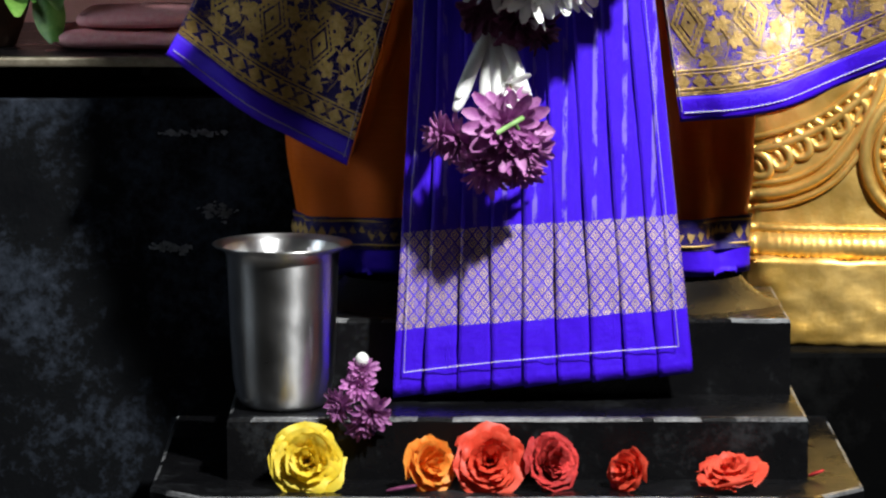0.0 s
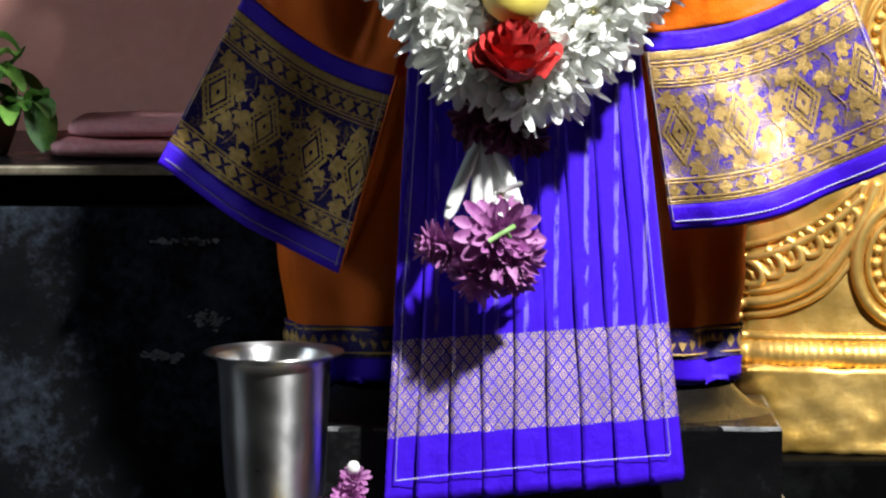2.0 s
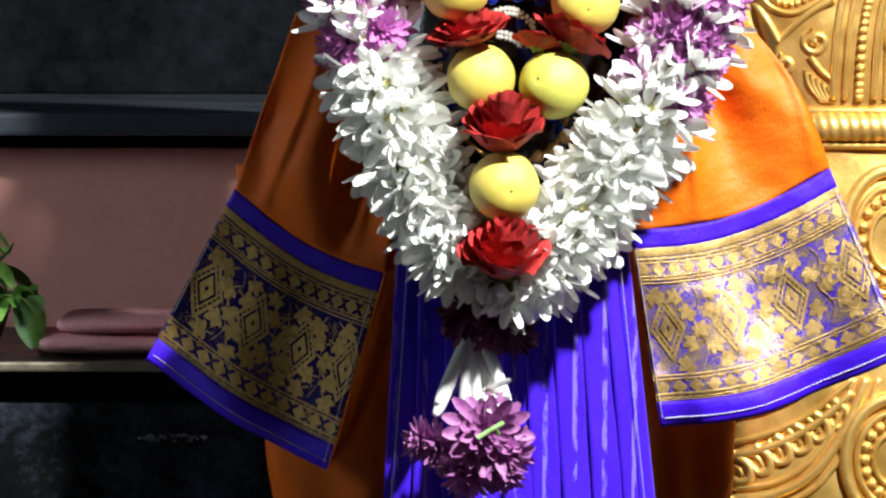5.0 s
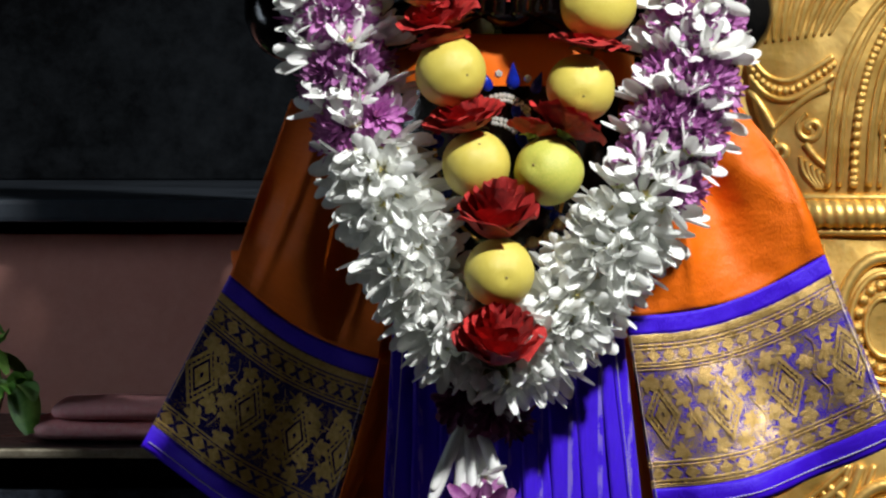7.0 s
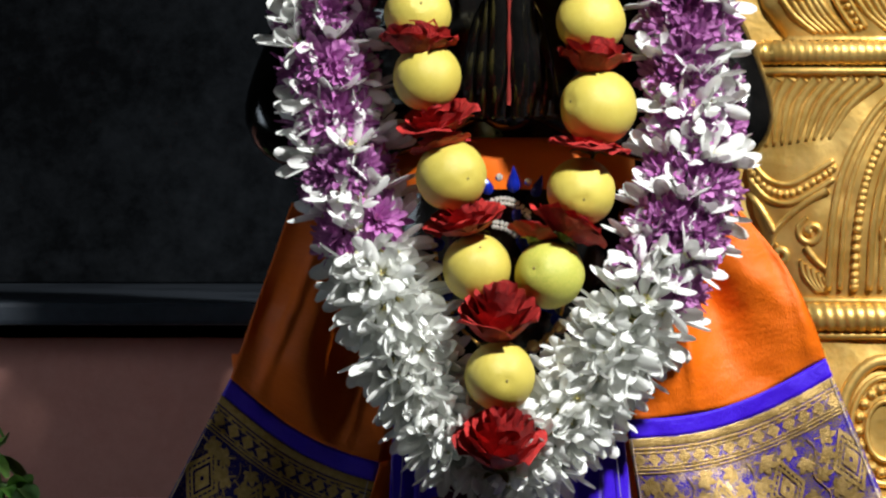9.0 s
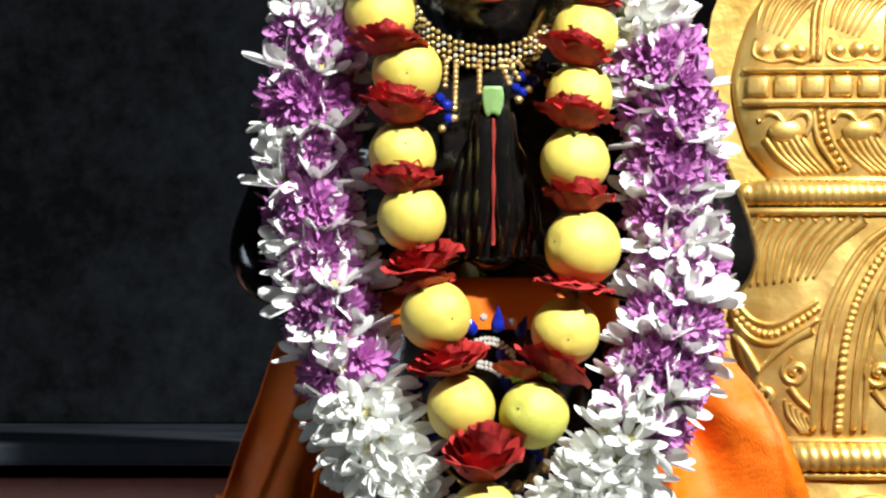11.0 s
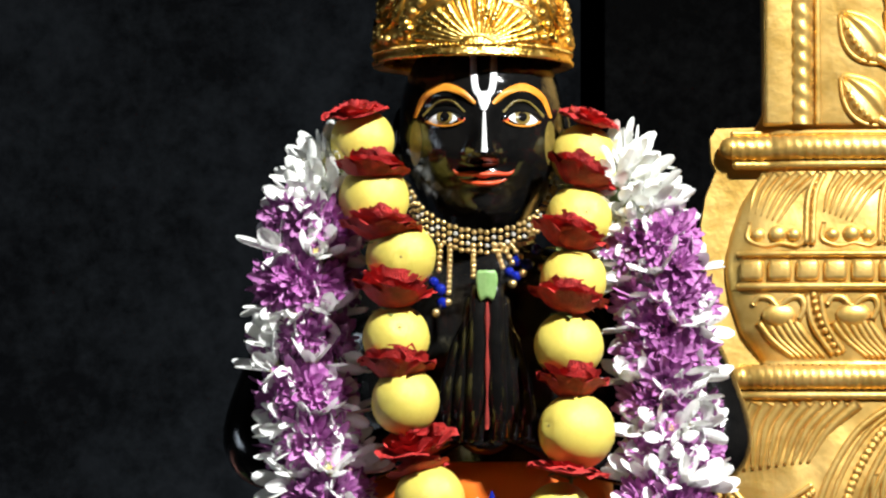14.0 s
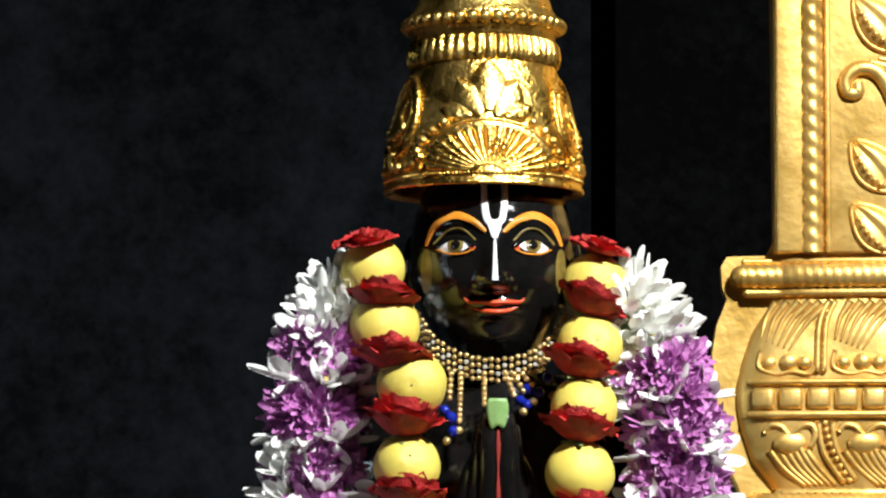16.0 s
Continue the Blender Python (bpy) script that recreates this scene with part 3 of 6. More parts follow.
for face in (0.04, 0.04 + math.pi * 2 / 3, 0.04 - math.pi * 2 / 3):
    for k in range(17):
        g = math.pi * (0.045 + 0.91 * k / 16)
        c, s = math.cos(g), math.sin(g)
        emboss([(face + 0.13 * c, 1.7505 + 0.006 * s), (face + 0.44 * c, 1.7515 + 0.020 * s), (face + 0.67 * c, 1.7530 + 0.0325 * s)], lambda t: 0.0012 + 0.0026 * t, crown, "flute", cp, 8, 7)
    rim = [(face + 0.78 * math.cos(g), 1.7540 + 0.0370 * math.sin(g)) for g in [math.pi * k / 12 for k in range(13)]]
    emboss(rim, 0.0012, crown, "arch_moulding", cp, 40)
    for k in range(15):
        g = math.pi * (0.04 + 0.92 * k / 14)
        if 5 < k < 9:
            continue
        bm = bmesh.new()
        p = on_crown(face + 0.86 * math.cos(g), 1.7545 + 0.0425 * math.sin(g), 0.0006)
        ball(bm, p, 0.0040, seg=12)
        part("boss", bm, GOLD, crown)
    # lotus over the fan
    for dx, dz, tilt, size in ((-0.16, 0.004, 0.55, 0.98), (0.16, 0.004, -0.55, 0.98), (-0.27, -0.002, 1.15, 0.66), (0.27, -0.002, -1.15, 0.66), (0, 0.011, 0, 1.18)):
        bm = bmesh.new()

        def petal(u, v, dx=dx, dz=dz, tilt=tilt, size=size):
            w = 0.0135 * size * math.sin(math.pi * min(1, v * 0.93 + 0.07)) ** 0.8
            a, h = (u - 0.5) * 2 * w, (v - 0.25) * 0.034 * size
            x, z = a * math.cos(tilt) - h * math.sin(tilt), a * math.sin(tilt) + h * math.cos(tilt)
            return on_crown(face + dx + x / 0.062, 1.797 + dz + z, 0.0034 * math.sin(math.pi * u) ** 0.7 - 0.0002)

        surf(bm, petal, 10, 10)
        part("lotus_petal", bm, GOLD, crown)
for side in (-1.15, 1.20):
    for w, h, r in ((0.30, 0.030, 0.0022), (0.20, 0.021, 0.0014)):
        bm = bmesh.new()
        tube(bm, [on_crown(side + w * math.cos(math.tau * k / 30), 1.797 + h * math.sin(math.tau * k / 30), 0.0004) for k in range(30)], r, 8, closed=True)
        part("oval_moulding", bm, GOLD, crown)
    emboss([(side - 0.10, 1.782), (side + 0.08, 1.788), (side - 0.02, 1.798), (side + 0.08, 1.808), (side - 0.04, 1.814)], lambda t: 0.0034 * (1 - 0.7 * t), crown, "scroll", cp, 24)
    for k in range(6):
        bm = bmesh.new()
        ball(bm, on_crown(side + 0.42 - 0.84 * (k / 5), 1.760 + 0.004 * math.cos(k * 2.1), 0.0008), 0.0042, seg=10)
        part("boss", bm, GOLD, crown)
bm = bmesh.new()
for k in range(150):
    a = math.tau * k / 150
    ball(bm, on_crown(a, 1.7505, 0.0006), 0.0013, seg=6)
tagged(part("rim_beading", bm, GOLD, crown), kind="stuff")
crown.scale = (0.962, 0.962, 0.91)
crown.location.z = 1.7455

# ---- clothes ----


def sheet(c, y, sag_top=0.0, sag_low=0.0, fold=0.004, waves=3.0, seed=0.0, deep=0.0, drape=False):
    """A hanging cloth between four corners (x, z): upper two, lower two. Returns fn(u, v, lift)."""
    (ax, az), (bx, bz), (cx, cz), (dx, dz) = c

    def fn(u, v, lift=0.0):
        sag = lerp(sag_top, sag_low, v) * math.sin(math.pi * u)
        x = lerp(lerp(ax, bx, u), lerp(dx, cx, u), v)
        z = lerp(lerp(az, bz, u), lerp(dz, cz, u), v) - sag
        w = fold * (0.04 + math.sin(math.pi * v) ** 0.8 if drape else 0.04 + 0.96 * v)
        yy = y + w * math.sin(u * waves * math.tau + seed + 0.7 * math.sin(v * 3 + seed)) + 0.6 * w * noise.noise((u * 5 + seed, v * 3, 1.0)) + deep * v
        yy += 0.0012 * noise.noise((x * 70, z * 70, seed))
        yy -= 0.0075 * max(0.0, 1 - abs(math.sin((u * 1.7 + 0.22 * v + seed) * math.pi)) * 4) * math.sin(math.pi * v) if drape else 0.0
        return Vector((x, yy - lift, z))

    return fn


def along(fn, path, n, lift):
    return [fn(p.x, p.z, lift) for p in smooth_path([(u, 0, v) for u, v in path], n)]


def flat_shape(bm, fn, u, v, pts, lift, su, sv, turn=0.0, mat=0):
    """A flat motif on the cloth; pts in metres round (u, v), su and sv the cloth's width and height."""
    co, si = math.cos(turn), math.sin(turn)
    mid = bm.verts.new(fn(u, v, lift + 0.00015))
    ring = []
    for x, z in pts:
        uu, vv = u + (x * co - z * si) / su, v + (x * si + z * co) / sv
        ring.append(bm.verts.new(fn(min(max(uu, 0.006), 0.994), vv, lift)))
    for a, b in zip(ring, ring[1:] + ring[:1]):
        bm.faces.new((mid, a, b)).material_index = mat


def leaf_spray(bm, fn, u, v, size, su, sv, turn):
    """A woven leaf of five rounded lobes on a short stalk."""
    for k, (tilt, length) in enumerate(((-1.45, 0.62), (1.45, 0.62), (-0.72, 0.88), (0.72, 0.88), (0.0, 1.0))):
        a = turn + tilt
        ln = size * length
        pts = []
        for i in range(12):
            t = i / 6
            s = t if t <= 1 else 2 - t
            w = 0.25 * ln * math.sin(math.pi * min(1.0, s * 0.95 + 0.02)) ** 0.8
            pts.append((w if t <= 1 else -w, ln * (s - 0.5)))
        flat_shape(bm, fn, u - math.sin(a) * ln * 0.56 / su, v + math.cos(a) * ln * 0.56 / sv, pts, 0.0006 + 0.00008 * k, su, sv, a)
    flat_shape(bm, fn, u + math.sin(turn) * size * 0.25 / su, v - math.cos(turn) * size * 0.25 / sv, [(0.0006, size * 0.3), (-0.0006, size * 0.3), (-0.0006, -size * 0.3), (0.0006, -size * 0.3)], 0.0006, su, sv, turn)


def brocade_sleeve(parent, fn, ground, su, sv, turn_sign, seed):
    """The woven end of a drape: blue edge, gold borders, diamonds and leaves, blue hem with a seam."""
    r = random.Random(seed)
    bm = bmesh.new()
    surf(bm, lambda u, v: fn(u, v * 0.095), 48, 5, uv=(su, sv * 0.1))
    thick(part("upper_edge", bm, BLUE, parent, "violet-blue silk edge"))
    bm = bmesh.new()
    surf(bm, lambda u, v: fn(u, 0.095 + v * 0.775, 0.0002), 48, 40, uv=(su, sv * 0.78))
    band = thick(part("brocade_band", bm, ground, parent, "gold brocade on blue silk"))
    bm = bmesh.new()
    surf(bm, lambda u, v: fn(u, 0.87 + v * 0.13, 0.0004 + 0.0012 * math.sin(math.pi * v)), 60, 6, uv=(su, sv * 0.13))
    thick(part("hem", bm, BLUE, parent, "violet-blue silk hem"))
    # border lines and their small lozenges
    bm = bmesh.new()
    for v0, w in ((0.118, 0.040), (0.152, 0.012), (0.172, 0.008), (0.240, 0.008), (0.256, 0.010), (0.274, 0.008), (0.742, 0.010), (0.760, 0.008), (0.836, 0.014), (0.855, 0.008), (0.866, 0.005)):
        surf(bm, lambda u, v, v0=v0, w=w: fn(u, v0 + w * (v - 0.5), 0.0009 + 0.0003 * math.sin(math.pi * v)), 60, 2, uv=(su, 0.01))
    part("border_line", bm, MOTIF, band)
    bm = bmesh.new()
    n = int(su / 0.0105)
    for k in range(n):
        for v0 in (0.203, 0.800):
            s = 0.0049
            u0 = (k + 0.5) / n
            flat_shape(bm, fn, u0, v0, [(s, 0), (0, s * 1.1), (-s, 0), (0, -s * 1.1)], 0.0008, su, sv)
            for dx in (-0.5, 0.5):
                for dz in (-0.036, 0.036):
                    flat_shape(bm, fn, min(max(u0 + dx / n, 0.01), 0.99), v0 + dz, [(0.0022, 0), (0, 0.0022), (-0.0022, 0), (0, -0.0022)], 0.0008, su, sv)
    tagged(part("lozenge_border", bm, MOTIF, band), kind="stuff")
    # large diamonds
    for u0 in (0.10, 0.38, 0.66, 0.94):
        bm = bmesh.new()
        for out, inn in ((1.0, 0.80), (0.70, 0.56), (0.44, 0.10)):
            def ring(u, v, out=out, inn=inn):
                a = u * 4
                k, t = int(a) % 4, a - int(a)
                c = ((0.0125, 0), (0, 0.0235), (-0.0125, 0), (0, -0.0235))
                x, z = lerp(c[k][0], c[(k + 1) % 4][0], t), lerp(c[k][1], c[(k + 1) % 4][1], t)
                s = lerp(out, inn, v)
                return fn(min(max(u0 + x * s / su, 0.005), 0.995), 0.505 + z * s / sv, 0.0010)
            surf(bm, ring, 40, 2)
        for k in range(40):
            a = k / 10
            j, t = int(a) % 4, a - int(a)
            c = ((0.0125, 0), (0, 0.0235), (-0.0125, 0), (0, -0.0235))
            x, z = lerp(c[j][0], c[(j + 1) % 4][0], t) * 0.75, lerp(c[j][1], c[(j + 1) % 4][1], t) * 0.75
            if k % 2:
                flat_shape(bm, fn, min(max(u0 + x / su, 0.01), 0.99), 0.505 + z / sv, [(0.0008, 0), (0, 0.0008), (-0.0008, 0), (0, -0.0008)], 0.0010, su, sv)
        part("diamond_motif", bm, MOTIF, band)
    bm = bmesh.new()
    for u0 in (0.24, 0.52, 0.80, -0.02):
        for q, dz in enumerate((-0.175, -0.088, 0.0, 0.088, 0.175)):
            for dx in ((-0.066, 0.066) if q % 2 == 0 else (-0.026, 0.044)) if abs(dz) > 0.04 else (0.0,):
                u1, v1 = u0 + dx + r.uniform(-0.006, 0.006), 0.505 + dz + r.uniform(-0.010, 0.010)
                if 0.05 < u1 < 0.95:
                    leaf_spray(bm, fn, u1, v1, 0.0098 + r.uniform(-0.0010, 0.0012), su, sv, r.uniform(-0.5, 0.5) + (0.9 if dx < 0 else -0.9))
        pts = along(fn, [(min(max(u0 + 0.02 * math.sin(k * 1.3), 0.01), 0.99), 0.31 + 0.4 * k / 8) for k in range(9)], 30, 0.0009)
        tube(bm, pts, 0.00035, 4)
    tagged(part("leaf_pattern", bm, MOTIF, band), kind="stuff")
    seam(parent, fn, [(0.02, 0.955), (0.5, 0.955), (0.985, 0.955)], 70)


def seam(parent, fn, path, n, lift=0.0022):
    bm = bmesh.new()
    pts = along(fn, path, n * 3, lift)
    for k in range(0, n * 3 - 2, 3):
        tube(bm, [pts[k], pts[k + 1], pts[k + 2]], 0.00042, 5)
    tagged(part("seam", bm, STITCH, parent, "pale running stitches"), kind="stuff")


robe = thing("silk_robe", "orange silk robe with blue and gold brocade ends on the idol", "robe", (0.06, 0.06, 1.03))
# drape beside the shaded arm
upL = sheet(((-0.088, 1.430), (0.010, 1.430), (-0.0274, 1.2469), (-0.133, 1.3063)), 0.050, 0.0, 0.010, 0.0115, 1.6, 0.5, 0.046, True)
bm = bmesh.new()
surf(bm, lambda u, v: upL(u, v), 50, 50, uv=(0.10, 0.15))
thick(part("drape", bm, ORANGE, robe, "plain orange silk"))
slL = sheet(((-0.133, 1.3063), (-0.0274, 1.2469), (-0.068, 1.1066), (-0.196, 1.1848)), 0.096, 0.010, 0.006, 0.006, 1.6, 0.5)
brocade_sleeve(robe, slL, BROCADE_SHADED, 0.125, 0.134, 1, 3)
seam(robe, slL, [(0.962, 0.1), (0.968, 0.5), (0.972, 0.97)], 60, 0.0026)
bm = bmesh.new()
surf(bm, lambda u, v: slL(1.0, v) + Vector((0.024 * u * (1 - v) ** 0.6 + 0.001, -0.002 + 0.012 * u + 0.004 * math.sin(u * 3), 0.004 * u)), 8, 30, uv=(0.03, 0.13))
thick(part("lining", bm, ORANGE, robe, "turned-back orange lining"))
# drape beside the lit arm
upR = sheet(((0.120, 1.430), (0.2125, 1.436), (0.2800, 1.3240), (0.1425, 1.2815)), 0.028, 0.0, 0.012, 0.0105, 1.7, 2.2, 0.0, True)
bm = bmesh.new()
surf(bm, lambda u, v: upR(u, v) + Vector((0.010 * math.sin(math.pi * v) * u, 0, 0)), 50, 50, uv=(0.10, 0.15))
thick(part("drape", bm, ORANGE, robe, "plain orange silk"))
slR = sheet(((0.1425, 1.2815), (0.2800, 1.3240), (0.3325, 1.1965), (0.1650, 1.1435)), 0.028, 0.012, 0.011, 0.010, 1.5, 2.2)
brocade_sleeve(robe, slR, BROCADE_LIT, 0.155, 0.138, -1, 8)
seam(robe, slR, [(0.012, 0.1), (0.012, 0.5), (0.012, 0.95)], 60, 0.0020)
seam(robe, slR, [(0.985, 0.1), (0.985, 0.5), (0.985, 0.95)], 60, 0.0020)


def leg(cx, wide, seed, yc, dz=0.0):
    """One trouser leg with a woven cuff; wide: half widths at three heights."""
    def fn(u, v, lo=1.075, hi=1.33, grow=0.0):
        a = math.tau * u
        z = lerp(hi, lo, v)
        h = (z - 1.07) / 0.25
        r = lerp(wide[0], wide[1], min(1, max(0, h * 2.4))) + 0.012 * max(0, h - 0.4) + grow
        fold = 0.0065 * math.sin(a * 5 + seed + z * 12) + 0.009 * noise.noise((a * 1.5, z * 22, seed))
        fold *= 1.0 - 0.5 * v
        return Vector((cx + wide[2] * (1 - h) + (r + fold) * math.cos(a), yc + (0.030 + fold) * math.sin(a), z + (dz if z > 1.03 else 0.0)))

    bm = bmesh.new()
    surf(bm, fn, 60, 40, wrap=True, uv=(0.3, 0.25))
    part("trouser_leg", bm, ORANGE, robe, "gathered orange silk")
    bm = bmesh.new()
    surf(bm, lambda u, v: fn(u, v, 1.052, 1.0755, 0.0012), 60, 4, wrap=True, uv=(0.3, 0.025))
    cuff = part("cuff", bm, BROCADE_SHADED, robe, "woven blue and gold cuff")
    bm = bmesh.new()
    for k in range(44):
        a = k / 44
        p = fn(a, 0.5, 1.0522, 1.0752, 0.0022)
        q = fn(a + 0.012, 0.5, 1.0522, 1.0752, 0.0022)
        t = (q - p).normalized() * 0.0030
        o = Vector((0, 0, 0.0056))
        bm.faces.new([bm.verts.new(w) for w in (p - t, p - o, p + t, p + o)])
    for z in (1.0725, 1.0555):
        tube(bm, [fn(k / 50, 0.5, z, z, 0.0016) for k in range(50)], 0.0009, 5, closed=True)
    tagged(part("cuff_pattern", bm, MOTIF, cuff), kind="stuff")
    bm = bmesh.new()
    surf(bm, lambda u, v: fn(u, v, 1.0275, 1.0518), 60, 4, wrap=True, uv=(0.3, 0.025))
    part("cuff_edge", bm, BLUE, robe, "dark blue silk edge")


leg(-0.050, (0.048, 0.0675, -0.008), 0.4, 0.138, -0.008)
leg(0.169, (0.047, 0.053, 0.000), 2.0, 0.132, -0.008)
bm = bmesh.new()
lathe(bm, ((0.086, 1.440), (0.088, 1.450), (0.087, 1.462), (0.084, 1.474), (0.080, 1.475)), (0.062, 0.035, 0), 64, squash=0.66, dent=lambda a, z: 0.001 * math.sin(a * 9 + z * 90))
part("waistband", bm, ORANGE, robe, "tied orange silk waistband")

# pleated front cloth
apron = thing("pleated_cloth", "violet-blue silk pleated front cloth with a silver-gold lattice border", "cloth", (0.06, -0.03, 0.97))
PLEATS = 9


def apron_at(x01, z01, depth=0.0):
    """x01 across, z01 from the top down."""
    left = lerp(-0.0100, -0.0348, z01)
    right = lerp(0.1230, 0.1730, z01)
    top, low = 1.415, lerp(0.9615, 0.9750, x01) - 0.003 * (1 - x01) ** 3
    return Vector((lerp(left, right, x01), -0.030 - 0.006 * math.sin(math.pi * x01) + 0.024 * z01 + depth, lerp(top, low, z01)))


for k in range(PLEATS):
    bm = bmesh.new()

    def pleat(u, v, k=k):
        x = (k + u * 1.10 - 0.05) / PLEATS
        w = 0.4 + 0.6 * v
        d = w * (0.0024 * u - 0.0016) + 0.0006 * math.sin(v * 21 + k * 2.3) + 0.0009 * noise.noise((u * 3 + k, v * 16, 2.0))
        d += 0.0016 * max(0.0, (v - 0.86) / 0.14) * noise.noise((u * 4 + k * 2, v * 50, 4.0))
        d += w * 0.0025 * max(0.0, u - 0.93) / 0.07
        crook = 0.0016 * noise.noise((k * 3.1, v * 5.0, 0.3))
        x = min(max(x, 0.0), 1.0)
        p = apron_at(x, v, d)
        if k not in (0, PLEATS - 1):
            p.x += crook
        p.z -= 0.0012 * (1 - u) * v
        return p

    # rows are laid so that the border starts and ends cleanly
    cuts = [0.24 + i / 24 * 0.5076 for i in range(25)] + [0.7476 + i / 8 * 0.149 for i in range(1, 9)] + [0.8966 + i / 6 * 0.1034 for i in range(1, 7)]

    def rows(u, v):
        i = v * (len(cuts) - 1)
        return pleat(u, cuts[min(int(i + 0.5), len(cuts) - 1)])

    layer_height = 0.446
    surf(bm, rows, 8, len(cuts) - 1, mat=lambda u, v: 1 if 24 < v * (len(cuts) - 1) < 32 else (2 if v * (len(cuts) - 1) > 32 else 0), uv=(0.02, layer_height))
    uvl = bm.loops.layers.uv.verify()
    for f in bm.faces:
        for loop in f.loops:
            loop[uvl].uv = (loop.vert.co.x, loop.vert.co.z)
    thick(part("pleat", bm, [BLUE_ZARI, ZARI, BLUE], apron), 0.0008)


def af(u, v, lift=0.0):
    return apron_at(u, v, -0.0032 - lift)


seam(apron, af, [(0.030, 0.66), (0.032, 0.80), (0.034, 0.965)], 90, 0.0004)
seam(apron, af, [(0.955, 0.30), (0.957, 0.66), (0.957, 0.955)], 150, 0.0004)
seam(apron, af, [(0.036, 0.963), (0.35, 0.958), (0.7, 0.955), (0.955, 0.955)], 90, 0.0010)
seam(apron, af, [(0.05, 0.32), (0.042, 0.5), (0.034, 0.66)], 90, 0.0004)

# ---- garlands ----


def blade(bm, base, axis, side, length, width, curl, cup, mat=0, nu=3, nv=5, tip=0.9, base_mat=None, blunt=False):
    """One petal: starts at base along axis, bends over towards side."""
    axis, side = axis.normalized(), side.normalized()
    cross = axis.cross(side)
    curl = curl if abs(curl) > 0.01 else 0.01

    def fn(u, v):
        w = width * (math.sin(math.pi * (0.10 + 0.84 * v ** tip)) ** 0.75) * 0.5
        if blunt:
            w = width * 0.5 * (0.42 + 0.58 * math.sin(math.pi / 2 * min(1.0, v / 0.62))) * math.sqrt(max(0.05, 1 - max(0.0, (v - 0.62) / 0.40) ** 2.4))
        bend = curl * v
        along_ = axis * (math.sin(bend) / curl) + side * ((1 - math.cos(bend)) / curl)
        s = u * 2 - 1
        lift = (axis * math.sin(bend) * -1 + side * math.cos(bend)) * (-cup * w * s * s)
        return base + along_ * length + cross * (w * s) + lift

    surf(bm, fn, nu, nv, mat if base_mat is None else (lambda u, v: base_mat if v < 0.12 else mat))


def white_flower(seed, openness, n=6):
    """A waxy white bloom: a tube, six long blunt petals and a small inner cup; its face looks along +z."""
    r = random.Random(seed)
    bm = bmesh.new()
    tube(bm, ((0, 0, -0.020), (0, 0, -0.008), (0, 0, 0.0)), lambda t: 0.0020 + 0.0018 * t, 7, 0)
    for k in range(n):
        a = math.tau * (k + r.uniform(-0.12, 0.12)) / n
        out = Vector((math.cos(a), math.sin(a), 0))
        o = openness * r.uniform(0.8, 1.2)
        axis = (Vector((0, 0, 1)) * math.cos(o * 0.5) + out * math.sin(o * 0.5))
        blade(bm, out * 0.0026, axis, out, 0.0215 * r.uniform(0.88, 1.1), 0.0098 * r.uniform(0.85, 1.1), o * r.uniform(0.5, 0.9), -0.45, 0, 4, 8, 1.0, 1, True)
    for k in range(5):
        a = math.tau * k / 5 + 0.5
        out = Vector((math.cos(a), math.sin(a), 0))
        blade(bm, out * 0.0018, Vector((0, 0, 1)) + out * 0.35 * openness, out, 0.0130 * r.uniform(0.85, 1.1), 0.0075, openness * 0.45, -0.45, 0, 3, 6, 1.0, 1, True)
    for k in range(3):
        tube(bm, ((0, 0, 0), (0.0014 * math.cos(k * 2.1), 0.0014 * math.sin(k * 2.1), 0.006)), 0.0006, 5, 2)
    return mesh_of("white_flower", bm, [WHITE, WHITE_BASE, STAMEN])


def purple_flower(seed, mat, layers=4, size=1.0):
    """A many-petalled purple daisy; its face looks along +z."""
    r = random.Random(seed)
    bm = bmesh.new()
    for j in range(layers):
        n = 15 - 2 * j
        for k in range(n):
            a = math.tau * (k + r.uniform(-0.25, 0.25)) / n + j * 0.4
            out = Vector((math.cos(a), math.sin(a), 0))
            lift = 0.18 + 0.42 * j + r.uniform(-0.1, 0.12)
            axis = out * math.cos(lift) + Vector((0, 0, 1)) * math.sin(lift)
            blade(bm, out * 0.002 + Vector((0, 0, 0.0012 * j)), axis, Vector((0, 0, 1)).lerp(-out, 0.1), size * (0.0235 - 0.003 * j) * r.uniform(0.8, 1.08), size * 0.0074 * r.uniform(0.8, 1.15), r.uniform(-0.5, 0.45), -0.6, 0, 2, 6, 1.0, None, True)
    ball(bm, (0, 0, 0.002), 0.0042, 1, 8)
    return mesh_of("purple_flower", bm, [mat, PURPLE_DARK])


WHITES = [white_flower(k, o) for k, o in enumerate((0.75, 0.9, 1.1, 0.6, 0.8, 0.45))]
PURPLES = [purple_flower(k + 20, PURPLE) for k in range(4)]
WINES = [purple_flower(k + 40, PURPLE_DARK) for k in range(2)]


def facing(p, d, spin, s=1.0):
    q = Vector(d).to_track_quat("Z", "Y").to_matrix().to_4x4()
    return Matrix.Translation(p) @ q @ Matrix.Rotation(spin, 4, "Z") @ Matrix.Diagonal((s, s, s, 1))


